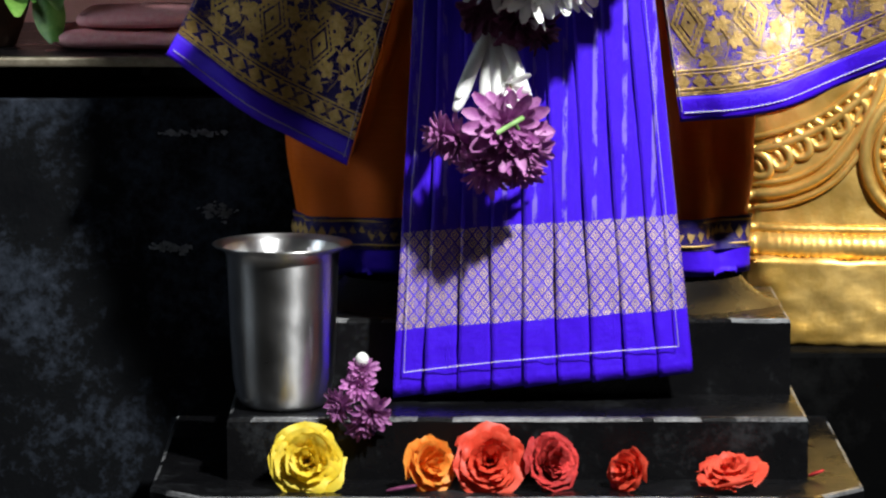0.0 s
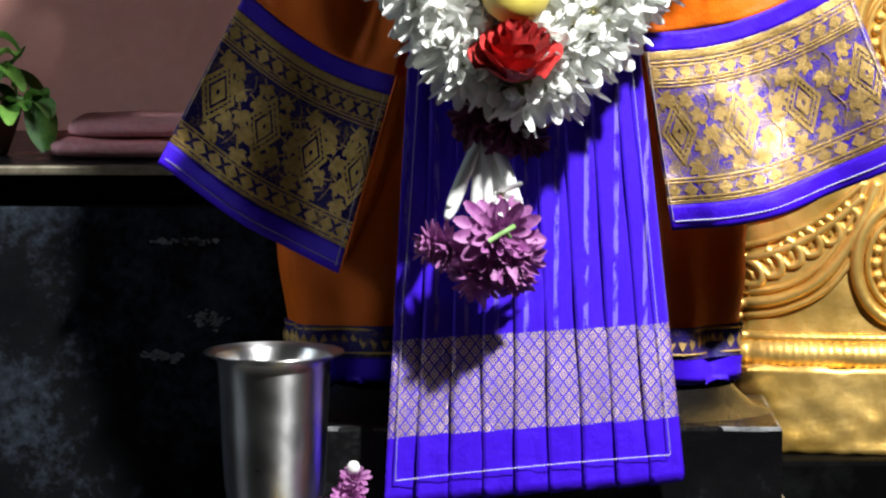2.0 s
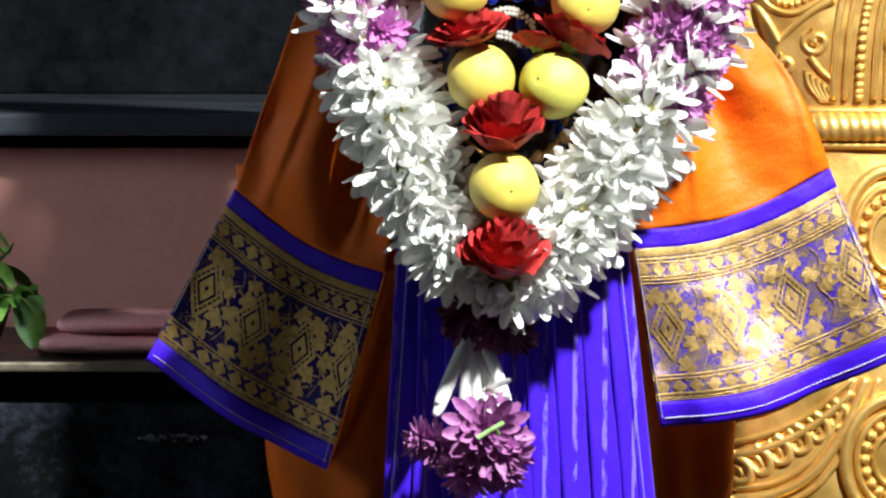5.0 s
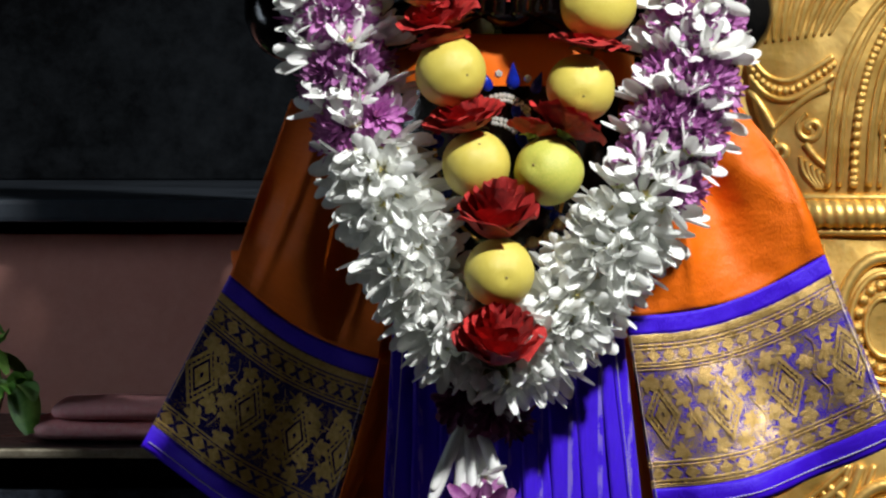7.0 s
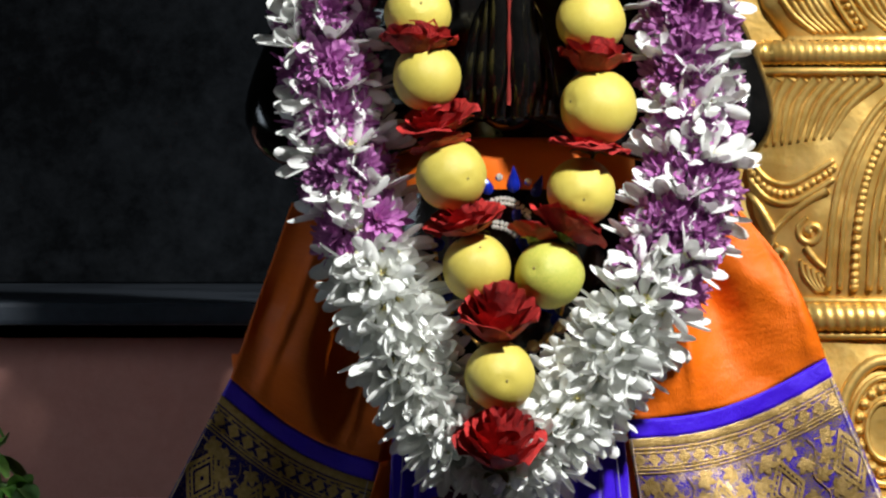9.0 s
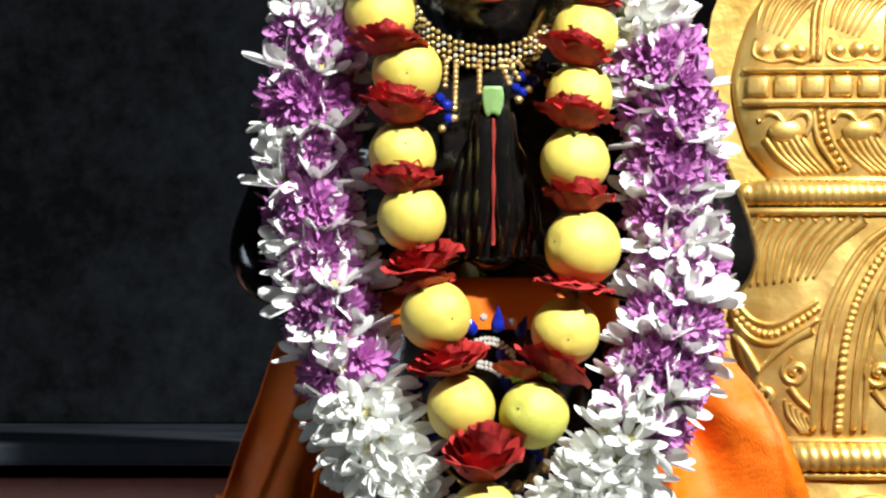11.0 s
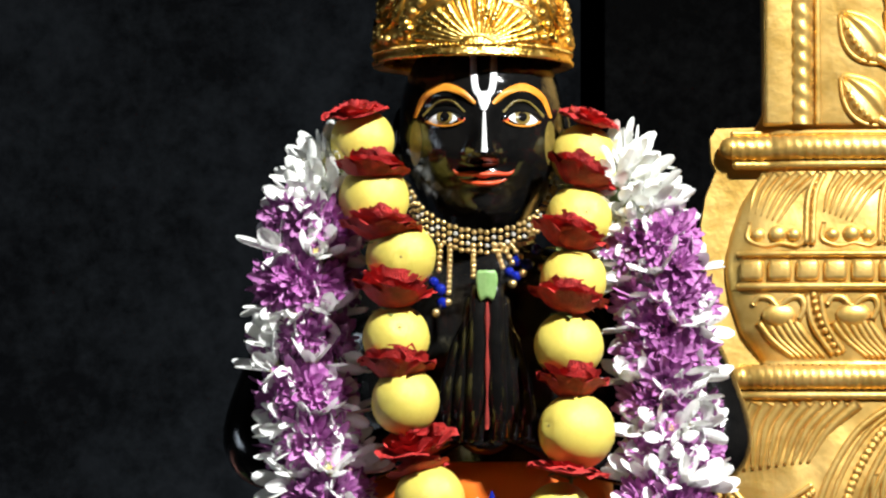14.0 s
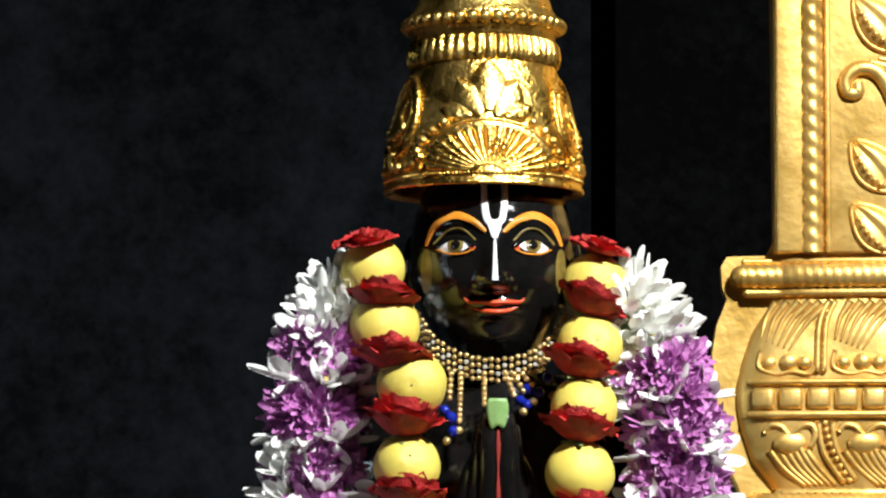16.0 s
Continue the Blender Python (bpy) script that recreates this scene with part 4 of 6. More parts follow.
garland = thing("flower_garland", "thick garland of white and purple flowers round the idol's neck", "garland", (0.055, -0.04, 1.10))
LEFT = smooth_path(((-0.040, 0.012, 1.666), (-0.048, -0.012, 1.653), (-0.058, -0.024, 1.630), (-0.062, -0.030, 1.600), (-0.062, -0.034, 1.540), (-0.053, -0.040, 1.480), (-0.041, -0.050, 1.430), (-0.022, -0.062, 1.3705), (0.000, -0.066, 1.3115), (0.0278, -0.067, 1.2745), (0.0515, -0.067, 1.2575)), 200)
RIGHT = smooth_path(((0.143, 0.012, 1.670), (0.152, -0.012, 1.655), (0.166, -0.024, 1.628), (0.180, -0.030, 1.600), (0.180, -0.034, 1.545), (0.184, -0.040, 1.490), (0.180, -0.050, 1.440), (0.1645, -0.062, 1.3902), (0.137, -0.066, 1.344), (0.107, -0.067, 1.302), (0.0793, -0.067, 1.268), (0.0555, -0.067, 1.2575)), 210)
for path, white_below in ((LEFT, 1.405), (RIGHT, 1.362)):
    bm = bmesh.new()
    tube(bm, path, 0.017, 10)
    part("cord", bm, SEPAL, garland, "green cord of stems")
    run, k, nxt = 0.0, 0, 0.0
    for i in range(2, len(path) - 1):
        run += (path[i] - path[i - 1]).length
        if run < nxt:
            continue
        z = path[i].z
        mixed = white_below < z < 1.640
        nxt = run + (0.0165 if mixed else 0.0135)
        k += 1
        p, d = path[i], (path[i + 1] - path[i - 1]).normalized()
        front = Vector((0, -1, 0))
        side = d.cross(front).normalized()
        front = side.cross(d).normalized()
        count = 5 if mixed else 6
        for j in range(count):
            phi = (-1.40 + 2.8 * (j + (0.5 if k % 2 else 0.0) + rng.uniform(-0.16, 0.16)) / (count - 0.5))
            out = front * math.cos(phi) + side * math.sin(phi)
            # rows of purple and rows of white take turns, a little aslant
            row = (k + (1 if path is LEFT else 0)) % 2
            purple = mixed and (row == 0) != (rng.random() < (0.24 if row == 0 else 0.05))
            if purple:
                way = (out + d * rng.uniform(-0.35, 0.45)).normalized()
                child("purple_flower", rng.choice(PURPLES), garland, facing(p + out * (0.0180 + rng.uniform(-0.002, 0.002)) + d * rng.uniform(-0.003, 0.003), way, rng.uniform(0, 6.28), rng.uniform(0.92, 1.1)))
            else:
                way = (out + d * (rng.choice((-1.15, -0.8, -0.4, 0.8)) + rng.uniform(-0.2, 0.2) if mixed else rng.uniform(0.0, 1.0))).normalized()
                child("white_flower", rng.choice(WHITES), garland, facing(p + out * ((0.0212 if mixed else 0.0180) + rng.uniform(-0.003, 0.003)) + d * rng.uniform(-0.003, 0.003), way, rng.uniform(0, 6.28), rng.uniform(0.96, 1.16) if mixed else rng.uniform(0.98, 1.18)))
# tassel below the point of the garland
OUT = Vector((0, -0.002, 0.0025))
for p, d, s in (((0.030, -0.056, 1.228), (-0.5, -1, -0.2), 0.95), ((0.052, -0.060, 1.222), (0.4, -1, -0.5), 1.0), ((0.040, -0.062, 1.235), (0, -1, 0.1), 1.0), ((0.062, -0.052, 1.214), (0.8, -0.6, -0.7), 0.8)):
    child("wine_flower", rng.choice(WINES), garland, facing(Vector(p) + OUT, d, rng.uniform(0, 6), s))
for x, z, lean, ln in ((0.022, 1.172, -0.010, 0.044), (0.030, 1.170, -0.002, 0.048), (0.039, 1.172, 0.006, 0.046), (0.034, 1.178, 0.002, 0.040), (0.026, 1.180, -0.012, 0.04), (0.044, 1.178, 0.010, 0.04)):
    bm = bmesh.new()
    tube(bm, smooth_path(((0.031, -0.054, 1.2175), (x, -0.056, z + 0.0245), (x + lean, -0.060, z - 0.0015), (x + lean * 1.4, -0.064, z - 0.0095)), 14), lambda t: 0.0014 + 0.0034 * math.sin(math.pi * min(1, 0.1 + t * 0.85)), 9)
    part("bud", bm, WHITE, garland, "long white bud")
child("white_flower", WHITES[1], garland, facing((0.043, -0.064, 1.179), (0.5, -0.8, -0.2), 1.0, 0.72))
for p, d, s in (((0.043, -0.066, 1.150), (0.1, -1, 0.15), 1.25), ((0.040, -0.060, 1.138), (-0.1, -1, -0.5), 1.15), ((0.052, -0.058, 1.136), (0.5, -0.8, -0.5), 1.05), ((0.012, -0.056, 1.140), (-0.8, -0.7, -0.2), 0.85), ((0.000, -0.052, 1.142), (-1, -0.3, 0.0), 0.7), ((0.030, -0.054, 1.124), (-0.2, -0.6, -1), 1.0), ((0.050, -0.052, 1.124), (0.3, -0.5, -1), 0.9)):
    child("purple_flower", rng.choice(PURPLES), garland, facing(Vector(p) + OUT, d, rng.uniform(0, 6), s))
bm = bmesh.new()
tube(bm, ((0.036, -0.097, 1.1515), (0.044, -0.099, 1.1565), (0.053, -0.096, 1.1615)), 0.0017, 7)
tube(bm, ((0.047, -0.0975, 1.1585), (0.050, -0.097, 1.1535)), 0.0014, 7)
part("cut_stalk", bm, LEAF_PALE, garland, "pale green cut stalk")


def rose(seed, radius, height, mat, ob, layers=5, wild=0.15, roll=1.0):
    """A rose of ruffled petals under ob, which holds its hip and sepals; opens along +z."""
    r = random.Random(seed)
    for j in range(layers):
        f = j / (layers - 1)
        n = 3 + j
        for k in range(n):
            a0 = math.tau * (k + r.uniform(-0.2, 0.2)) / n + j * 1.1
            span = 1.75 * math.pi / n * r.uniform(0.9, 1.2)
            rad = radius * (0.16 + 0.74 * f) * r.uniform(0.93, 1.06)
            top = height * (0.95 - 0.38 * f ** 1.6) * r.uniform(0.92, 1.06)
            curl = roll * radius * (0.05 + 0.17 * f) * r.uniform(0.6, 1.3)
            ph = r.uniform(0, 6)

            def fn(u, v):
                s = u * 2 - 1
                a = a0 + s * span * (0.55 + 0.45 * math.sin(min(1.0, v * 1.15) * math.pi / 2))
                edge = max(0.0, v - 0.22 * s ** 4 * v)
                q = rad * (0.20 + 0.80 * math.sin(edge * math.pi / 2) ** 0.9) + curl * max(0.0, v - 0.55) ** 2 * 4
                q += radius * wild * 0.55 * v * noise.noise((a * 2.2 + ph, v * 3, j))
                z = top * (edge ** 1.15) - 0.45 * curl * max(0.0, v - 0.72) ** 2 * 12 + radius * wild * v * noise.noise((a * 3 + ph, v * 2, 7 + j))
                return Vector((q * math.cos(a), q * math.sin(a), z - height * 0.45))

            bm = bmesh.new()
            surf(bm, fn, 8, 7)
            child("petal", mesh_of("petal", bm, mat), ob)
    bm = bmesh.new()
    lathe(bm, ((0.0006, -height * 0.62), (radius * 0.14, -height * 0.6), (radius * 0.20, -height * 0.5), (radius * 0.24, -height * 0.40)), (0, 0, 0), 10)
    for k in range(5):
        a = math.tau * k / 5
        out = Vector((math.cos(a), math.sin(a), 0))
        blade(bm, out * radius * 0.12 + Vector((0, 0, -height * 0.55)), out + Vector((0, 0, 0.35)), Vector((0, 0, -1)), radius * 0.45, radius * 0.2, 0.8, 0.3, 0, 2, 4)
    me = mesh_of("rose", bm, SEPAL)
    bm = bmesh.new()
    bm.from_mesh(me)
    bm.to_mesh(ob.data)
    bm.free()
    ob.data.materials.append(SEPAL)
    return ob


def rose_base(name):
    return bpy.data.meshes.new(name)


lemons = thing("lemon_garland", "garland of yellow lemons and dark red roses on the idol", "garland", (0.053, -0.07, 1.27))
LEMONS = ((-0.024, -0.020, 1.692, 57), (-0.016, -0.045, 1.651, 62), (0.0022, -0.066, 1.611, 61), (-0.0008, -0.074, 1.556, 58), (0.0052, -0.078, 1.514, 59), (0.0212, -0.080, 1.449, 61),
          (0.0382, -0.083, 1.388, 59), (0.0862, -0.083, 1.384, 60), (0.0530, -0.102, 1.3175, 60), (0.1070, -0.080, 1.4385, 59), (0.1185, -0.078, 1.4945, 66), (0.1135, -0.074, 1.551, 60),
          (0.1168, -0.066, 1.595, 58), (0.1216, -0.045, 1.6385, 58), (0.1258, -0.020, 1.682, 57))


def lemon_mesh(seed, mat):
    bm = bmesh.new()
    bmesh.ops.create_uvsphere(bm, u_segments=40, v_segments=26, radius=1.0)
    for v in bm.verts:
        n = v.co.normalized()
        v.co = n * (1 + 0.022 * noise.noise(n * 1.6 + Vector((seed, 0, 0))) + 0.006 * noise.noise(n * 5 + Vector((0, seed, 0))) - 0.05 * bell((n - Vector((0, 0, 1))).length, 0.16) + 0.03 * bell((n + Vector((0, 0, 1))).length, 0.2))
    return mesh_of("lemon", bm, mat)


def nub_mesh():
    bm = bmesh.new()
    ball(bm, (0, 0, 0.945), 0.055, seg=8, squash=(1, 1, 0.6))
    return mesh_of("stem_scar", bm, NUB)


LEMON_MESHES, NUB_MESH = [lemon_mesh(k * 3.7, LEMON) for k in range(4)], nub_mesh()
LIME_MESH = lemon_mesh(9.1, LIME)
bm = bmesh.new()
chain = [Vector((-0.028, 0.03, 1.72))] + [Vector(l[:3]) for l in LEMONS[:7]] + [Vector((0.055, -0.08, 1.34))] + [Vector(l[:3]) for l in LEMONS[9:]] + [Vector((0.13, 0.03, 1.71))]
tube(bm, smooth_path(chain, 120), 0.0012, 6)
part("string", bm, SEPAL, lemons, "green string")
LOOKS = {0: (-0.2, -0.6, -0.7), 1: (0.1, -0.7, -0.6), 2: (0.0, -1, -0.1), 3: (0.1, -1, 0.3), 5: (0.55, -1, -0.1), 6: (0.1, -0.9, 0.75), 7: (-0.5, -0.85, 0.2), 8: (0.2, -1, -0.1), 9: (0.05, -1, -0.25), 10: (-0.9, -0.7, 0.15), 13: (0.2, -1, 0.1)}
for k, (x, y, z, px) in enumerate(LEMONS):
    fruit = child("lemon", LIME_MESH if k == 7 else LEMON_MESHES[k % 4], lemons, facing((x, y, z), LOOKS.get(k, (0.9, 0.5, 0.6)), k * 1.3, px / 2600 * 1.0), "yellow lemon turning green" if k in (7, 14) else "")
    if k in LOOKS:
        child("stem_scar", NUB_MESH, fruit)
# x, depth, z, width, thickness, the way it opens
ROSES = ((-0.029, -0.042, 1.7120, 0.042, 0.012, (-0.15, -0.05, 1)), (-0.017, -0.066, 1.6715, 0.048, 0.023, (0.1, 0.25, 1)), (-0.010, -0.084, 1.6315, 0.052, 0.024, (0.1, 0.25, 1)), (-0.003, -0.094, 1.590, 0.051, 0.030, (0.15, 0.1, 1)),
         (0.000, -0.094, 1.540, 0.049, 0.029, (0.05, 0.2, 1)), (0.0125, -0.096, 1.487, 0.051, 0.022, (-0.3, -0.15, 1)), (0.0145, -0.094, 1.471, 0.040, 0.014, (-0.25, 0.3, 1)), (0.031, -0.100, 1.421, 0.053, 0.021, (-0.25, -0.1, 1)),
         (0.0522, -0.116, 1.3590, 0.053, 0.040, (0.05, -0.25, 1)), (0.0528, -0.122, 1.2770, 0.054, 0.040, (-0.05, -0.35, 1)), (0.100, -0.100, 1.417, 0.050, 0.019, (0.55, 0.45, 1)), (0.075, -0.104, 1.413, 0.030, 0.011, (0.25, 0.5, 1)),
         (0.112, -0.096, 1.4705, 0.052, 0.010, (0.12, 0.1, 1)), (0.116, -0.094, 1.5295, 0.045, 0.029, (0.1, 0.15, 1)), (0.114, -0.094, 1.5835, 0.049, 0.024, (0.2, 0.25, 1)), (0.1145, -0.084, 1.6265, 0.049, 0.024, (0.35, 0.25, 1)),
         (0.1235, -0.062, 1.6690, 0.047, 0.024, (0.5, 0.25, 1)), (0.1310, -0.038, 1.7075, 0.040, 0.012, (0.3, -0.05, 1)))
for k, (x, y, z, w, h, d) in enumerate(ROSES):
    lean = 0.18
    rose(60 + k, w * 0.50, h * 1.12, ROSE_RED, child("rose", rose_base("rose"), lemons, facing((x, y + 0.013, z), (d[0], d[1] - lean, d[2]), k * 2.1)), 5 if h > 0.02 else 4, 0.17 if h < 0.035 else 0.12)

# ---- jewellery ----
necklace = thing("necklace", "gilt bead collar with hanging bead strings and blue glass drops", "necklace", (0.055, -0.05, 1.63))
PEARL_MESH = mesh_of("bead", (lambda b: (ball(b, (0, 0, 0), 1.0, seg=10), b)[1])(bmesh.new()), PEARL)
CLEAR_MESH = mesh_of("crystal", (lambda b: (bmesh.ops.create_icosphere(b, subdivisions=1, radius=1.0), b)[1])(bmesh.new()), DIAMANTE, smooth=False)
BLUE_MESH = mesh_of("blue_bead", (lambda b: (ball(b, (0, 0, 0), 1.0, seg=12), b)[1])(bmesh.new()), JEWEL)


def bead_at(name, me, parent, p, r):
    child(name, me, parent, Matrix.Translation(p) @ Matrix.Diagonal((r, r, r, 1)))


for row in range(4):
    drop = row * 0.0046
    arc = smooth_path(((0.006, -0.012, 1.664 - drop), (0.017, -0.036, 1.644 - drop), (0.036, -0.050, 1.6315 - drop), (0.0575, -0.055, 1.6275 - drop), (0.080, -0.050, 1.632 - drop), (0.096, -0.036, 1.6445 - drop), (0.107, -0.012, 1.664 - drop)), 31)
    for k, p in enumerate(arc):
        bead_at("bead", PEARL_MESH if (row + k) % 3 or row in (0, 3) else CLEAR_MESH, necklace, p + Vector((0, -0.001 * row, 0.0009 * (k % 2))), 0.00185)
for x0, x1, z1 in ((0.022, 0.021, 1.604), (0.0285, 0.0275, 1.602), (0.035, 0.034, 1.587), (0.0505, 0.0505, 1.598), (0.065, 0.070, 1.604), (0.0705, 0.0765, 1.607), (0.076, 0.082, 1.611)):
    top = Vector((x0, -0.057, 1.6185))
    end = Vector((x1, -0.060, z1))
    n = int((top - end).length / 0.0034)
    for k in range(n + 1):
        bead_at("bead", PEARL_MESH, necklace, top.lerp(end, k / n), 0.0021)
for x, z, r in ((0.0285, 1.589, 0.0042), (0.024, 1.594, 0.0036), (0.0300, 1.580, 0.0040), (0.0800, 1.6085, 0.0040), (0.0745, 1.6010, 0.0034), (0.0865, 1.6060, 0.0042), (0.0925, 1.616, 0.0038), (0.079, 1.598, 0.0036)):
    bead_at("blue_bead", BLUE_MESH, necklace, (x, -0.058, z), r)
for x, z in ((0.0335, 1.5805), (0.0255, 1.5735), (0.0835, 1.6000), (0.0765, 1.5930), (0.096, 1.604)):
    bead_at("bead", PEARL_MESH, necklace, (x, -0.059, z), 0.0030)

belt = thing("waist_ornament", "waist ornament of blue glass drops, crystals and gilt beads", "ornament", (0.06, -0.045, 1.33))


def drop_stone(x, z, s, turn):
    bm = bmesh.new()
    prof = ((0.0004, 0.0100), (0.0014, 0.0072), (0.0034, 0.0024), (0.0043, -0.0010), (0.0036, -0.0040), (0.0006, -0.0055))
    lathe(bm, [(r * s, h * s) for r, h in prof], (0, 0, 0), 8, squash=0.7)
    ob = part("blue_stone", bm, JEWEL, belt, smooth=False)
    ob.matrix_basis = pose(x, -0.046, z, 0, turn, 0)


for x, z, s, turn in ((0.0455, 1.4415, 1.0, -20), (0.0632, 1.4440, 1.15, 0), (0.0790, 1.4400, 1.0, 20), (0.0300, 1.436, 0.9, -35), (0.0655, 1.4225, 0.9, 180), (0.0700, 1.4040, 1.2, 160), (0.0105, 1.4030, 1.25, -100), (0.0110, 1.3870, 1.25, -110), (0.0165, 1.3690, 1.2, -120), (0.0850, 1.362, 1.0, 130), (0.0930, 1.352, 1.0, 120), (0.0240, 1.3520, 1.1, -130)):
    drop_stone(x, z, s, turn)
for x, z, r in ((0.0535, 1.4480, 0.0030), (0.0730, 1.4450, 0.0030), (0.0195, 1.3795, 0.0030), (0.0215, 1.3620, 0.0030), (0.010, 1.4110, 0.0026)):
    bead_at("crystal", CLEAR_MESH, belt, (x, -0.047, z), r)
for pts, n in ((((0.040, 1.428), (0.0520, 1.4335), (0.0630, 1.4325), (0.0735, 1.4245)), 12), (((0.050, 1.4185), (0.0595, 1.4160), (0.0675, 1.4090), (0.0710, 1.3990)), 10)):
    for j in range(2):
        for p in smooth_path([(x, -0.046, z - 0.0034 * j) for x, z in pts], n):
            bead_at("crystal", CLEAR_MESH, belt, p, 0.0019)
for x, z in ((0.0655, 1.3315), (0.0765, 1.3350), (0.0870, 1.3400), (0.0945, 1.3480)):
    bead_at("bead", PEARL_MESH, belt, (x, -0.052, z), 0.0048)
bm = bmesh.new()
tube(bm, smooth_path(((0.010, -0.043, 1.415), (0.014, -0.043, 1.380), (0.030, -0.043, 1.345), (0.06, -0.043, 1.330), (0.09, -0.043, 1.345), (0.10, -0.043, 1.38)), 40), 0.0012, 6)
part("chain", bm, GOLD, belt)

# leaf held at the finger tips
bm = bmesh.new()
surf(bm, lambda u, v: Vector((0.0590 + (u - 0.5) * 0.0165 * (0.45 + 0.6 * v ** 0.6) * (1 - 0.35 * v ** 5), -0.0725 - 0.004 * v + 0.003 * abs(u - 0.5), 1.5835 + 0.0175 * v - 0.006 * abs(u - 0.5) * (1 - v))), 8, 8)
thick(solid("leaf", bm, LEAF_PALE, "small pale green leaf between the idol's finger tips", "leaf"), 0.0006)

# ---- gilded pilaster beside the idol ----
PX, PY = 0.405, 0.250
pil = thing("gilded_pilaster", "embossed gilded sheet-metal pilaster with bulbous rings", "pilaster", (PX, PY, 0.957))
FLAT = 0.42
BRASS_BEAD = mesh_of("bead", (lambda b: (ball(b, (0, 0, 0), 1.0, seg=9), b)[1])(bmesh.new()), BRASS)


def outline_plate(pts, y0, y1, name):
    """An upright plate with the half outline pts (x, z), mirrored about the pilaster's axis."""
    bm = bmesh.new()
    ring = [Vector((x, 0, z)) for x, z in pts] + [Vector((2 * PX - x, 0, z)) for x, z in reversed(pts)]
    a = [bm.verts.new(p + Vector((0, y0, 0))) for p in ring]
    b = [bm.verts.new(p + Vector((0, y1, 0))) for p in ring]
    bm.faces.new(a)
    bm.faces.new(b[::-1])
    for i in range(len(ring)):
        bm.faces.new((a[i], b[i], b[(i + 1) % len(ring)], a[(i + 1) % len(ring)]))
    bmesh.ops.recalc_face_normals(bm, faces=bm.faces)
    return part(name, bm, BRASS, pil, smooth=False)


outline_plate(((0.226, 1.046), (0.222, 1.10), (0.224, 1.22), (0.262, 1.335), (0.262, 1.355), (0.238, 1.43), (0.236, 1.52), (0.237, 1.548), (0.236, 1.575), (0.229, 1.625), (0.2265, 1.655), (0.230, 1.676), (0.238, 1.696), (0.2345, 1.703), (0.2335, 1.720), (0.238, 1.7275), (0.268, 1.7285), (0.2735, 1.740), (0.2715, 2.05)), 0.246, 0.262, "back_plate")

PROFILE = ((0.172, 1.0210), (0.174, 1.046), (0.170, 1.060), (0.176, 1.12), (0.172, 1.20), (0.150, 1.28), (0.124, 1.330), (0.122, 1.345), (0.124, 1.357), (0.140, 1.385), (0.155, 1.42), (0.163, 1.46), (0.162, 1.495), (0.155, 1.524), (0.150, 1.530), (0.150, 1.548), (0.132, 1.552), (0.150, 1.575), (0.158, 1.600), (0.160, 1.612), (0.161, 1.622), (0.160, 1.633), (0.156, 1.650), (0.148, 1.672), (0.136, 1.690), (0.130, 1.697))


def pil_r(z):
    for (r0, z0), (r1, z1) in zip(PROFILE, PROFILE[1:]):
        if z <= z1:
            return lerp(r0, r1, max(0.0, (z - z0) / (z1 - z0)))
    return PROFILE[-1][0]


def on_pil(x, z, lift=0.0):
    """A point on the bulging front at x and z."""
    r = pil_r(z)
    q = max(0.0, 1 - ((x - PX) / r) ** 2)
    return Vector((x, PY - 0.004 - FLAT * 0.42 * r * math.sqrt(q) ** 0.8 - lift, z))


def pilaster_skin(z0, z1, name, nz, relief=None):
    bm = bmesh.new()

    def fn(u, v):
        z = lerp(z0, z1, v)
        r = pil_r(z)
        x = PX - r * math.cos(math.pi * u)
        p = on_pil(x, z)
        p.y += 0.0016 * noise.noise((x * 45, z * 45, 0.4)) - (relief(x, z) if relief else 0.0)
        return p

    surf(bm, fn, 120, nz)
    return part(name, bm, BRASS, pil)


pilaster_skin(1.0465, 1.334, "lower_panel", 60)
pilaster_skin(1.3575, 1.5235, "large_bulb", 50)
pilaster_skin(1.5495, 1.6055, "lower_leaf_band", 24)
pilaster_skin(1.632, 1.697, "upper_leaf_band", 24)


def pp(lift=0.0):
    return lambda p: on_pil(p.x, p.z, lift)


def ridge(pts, r, name="moulding", n=20, lift=0.0, parent=None):
    return emboss(pts, r, parent or pil, name, pp(lift), n, 8, BRASS)


def rope(z, x0, x1, r, name, pitch=0.008, twist=True):
    """A thick level rope moulding with slanting strands, bowed like the pilaster."""
    bm = bmesh.new()
    n = 90

    def fn(u, v):
        x = lerp(x0, x1, u)
        a = math.tau * v
        s = 1 + (0.16 * abs(math.sin((x / pitch) * math.pi + a * 0.8)) if twist else 0.0)
        c = on_pil(min(max(x, PX - pil_r(z) * 0.98), PX + pil_r(z) * 0.98), z)
        return Vector((x, c.y - 0.002 + r * s * math.sin(a), z + r * s * math.cos(a)))

    surf(bm, fn, 150, 12)
    for x in (x0, x1):
        c = on_pil(min(max(x, PX - pil_r(z) * 0.98), PX + pil_r(z) * 0.98), z)
        ball(bm, (x, c.y - 0.002, z), r, seg=12)
    return part(name, bm, BRASS, pil)


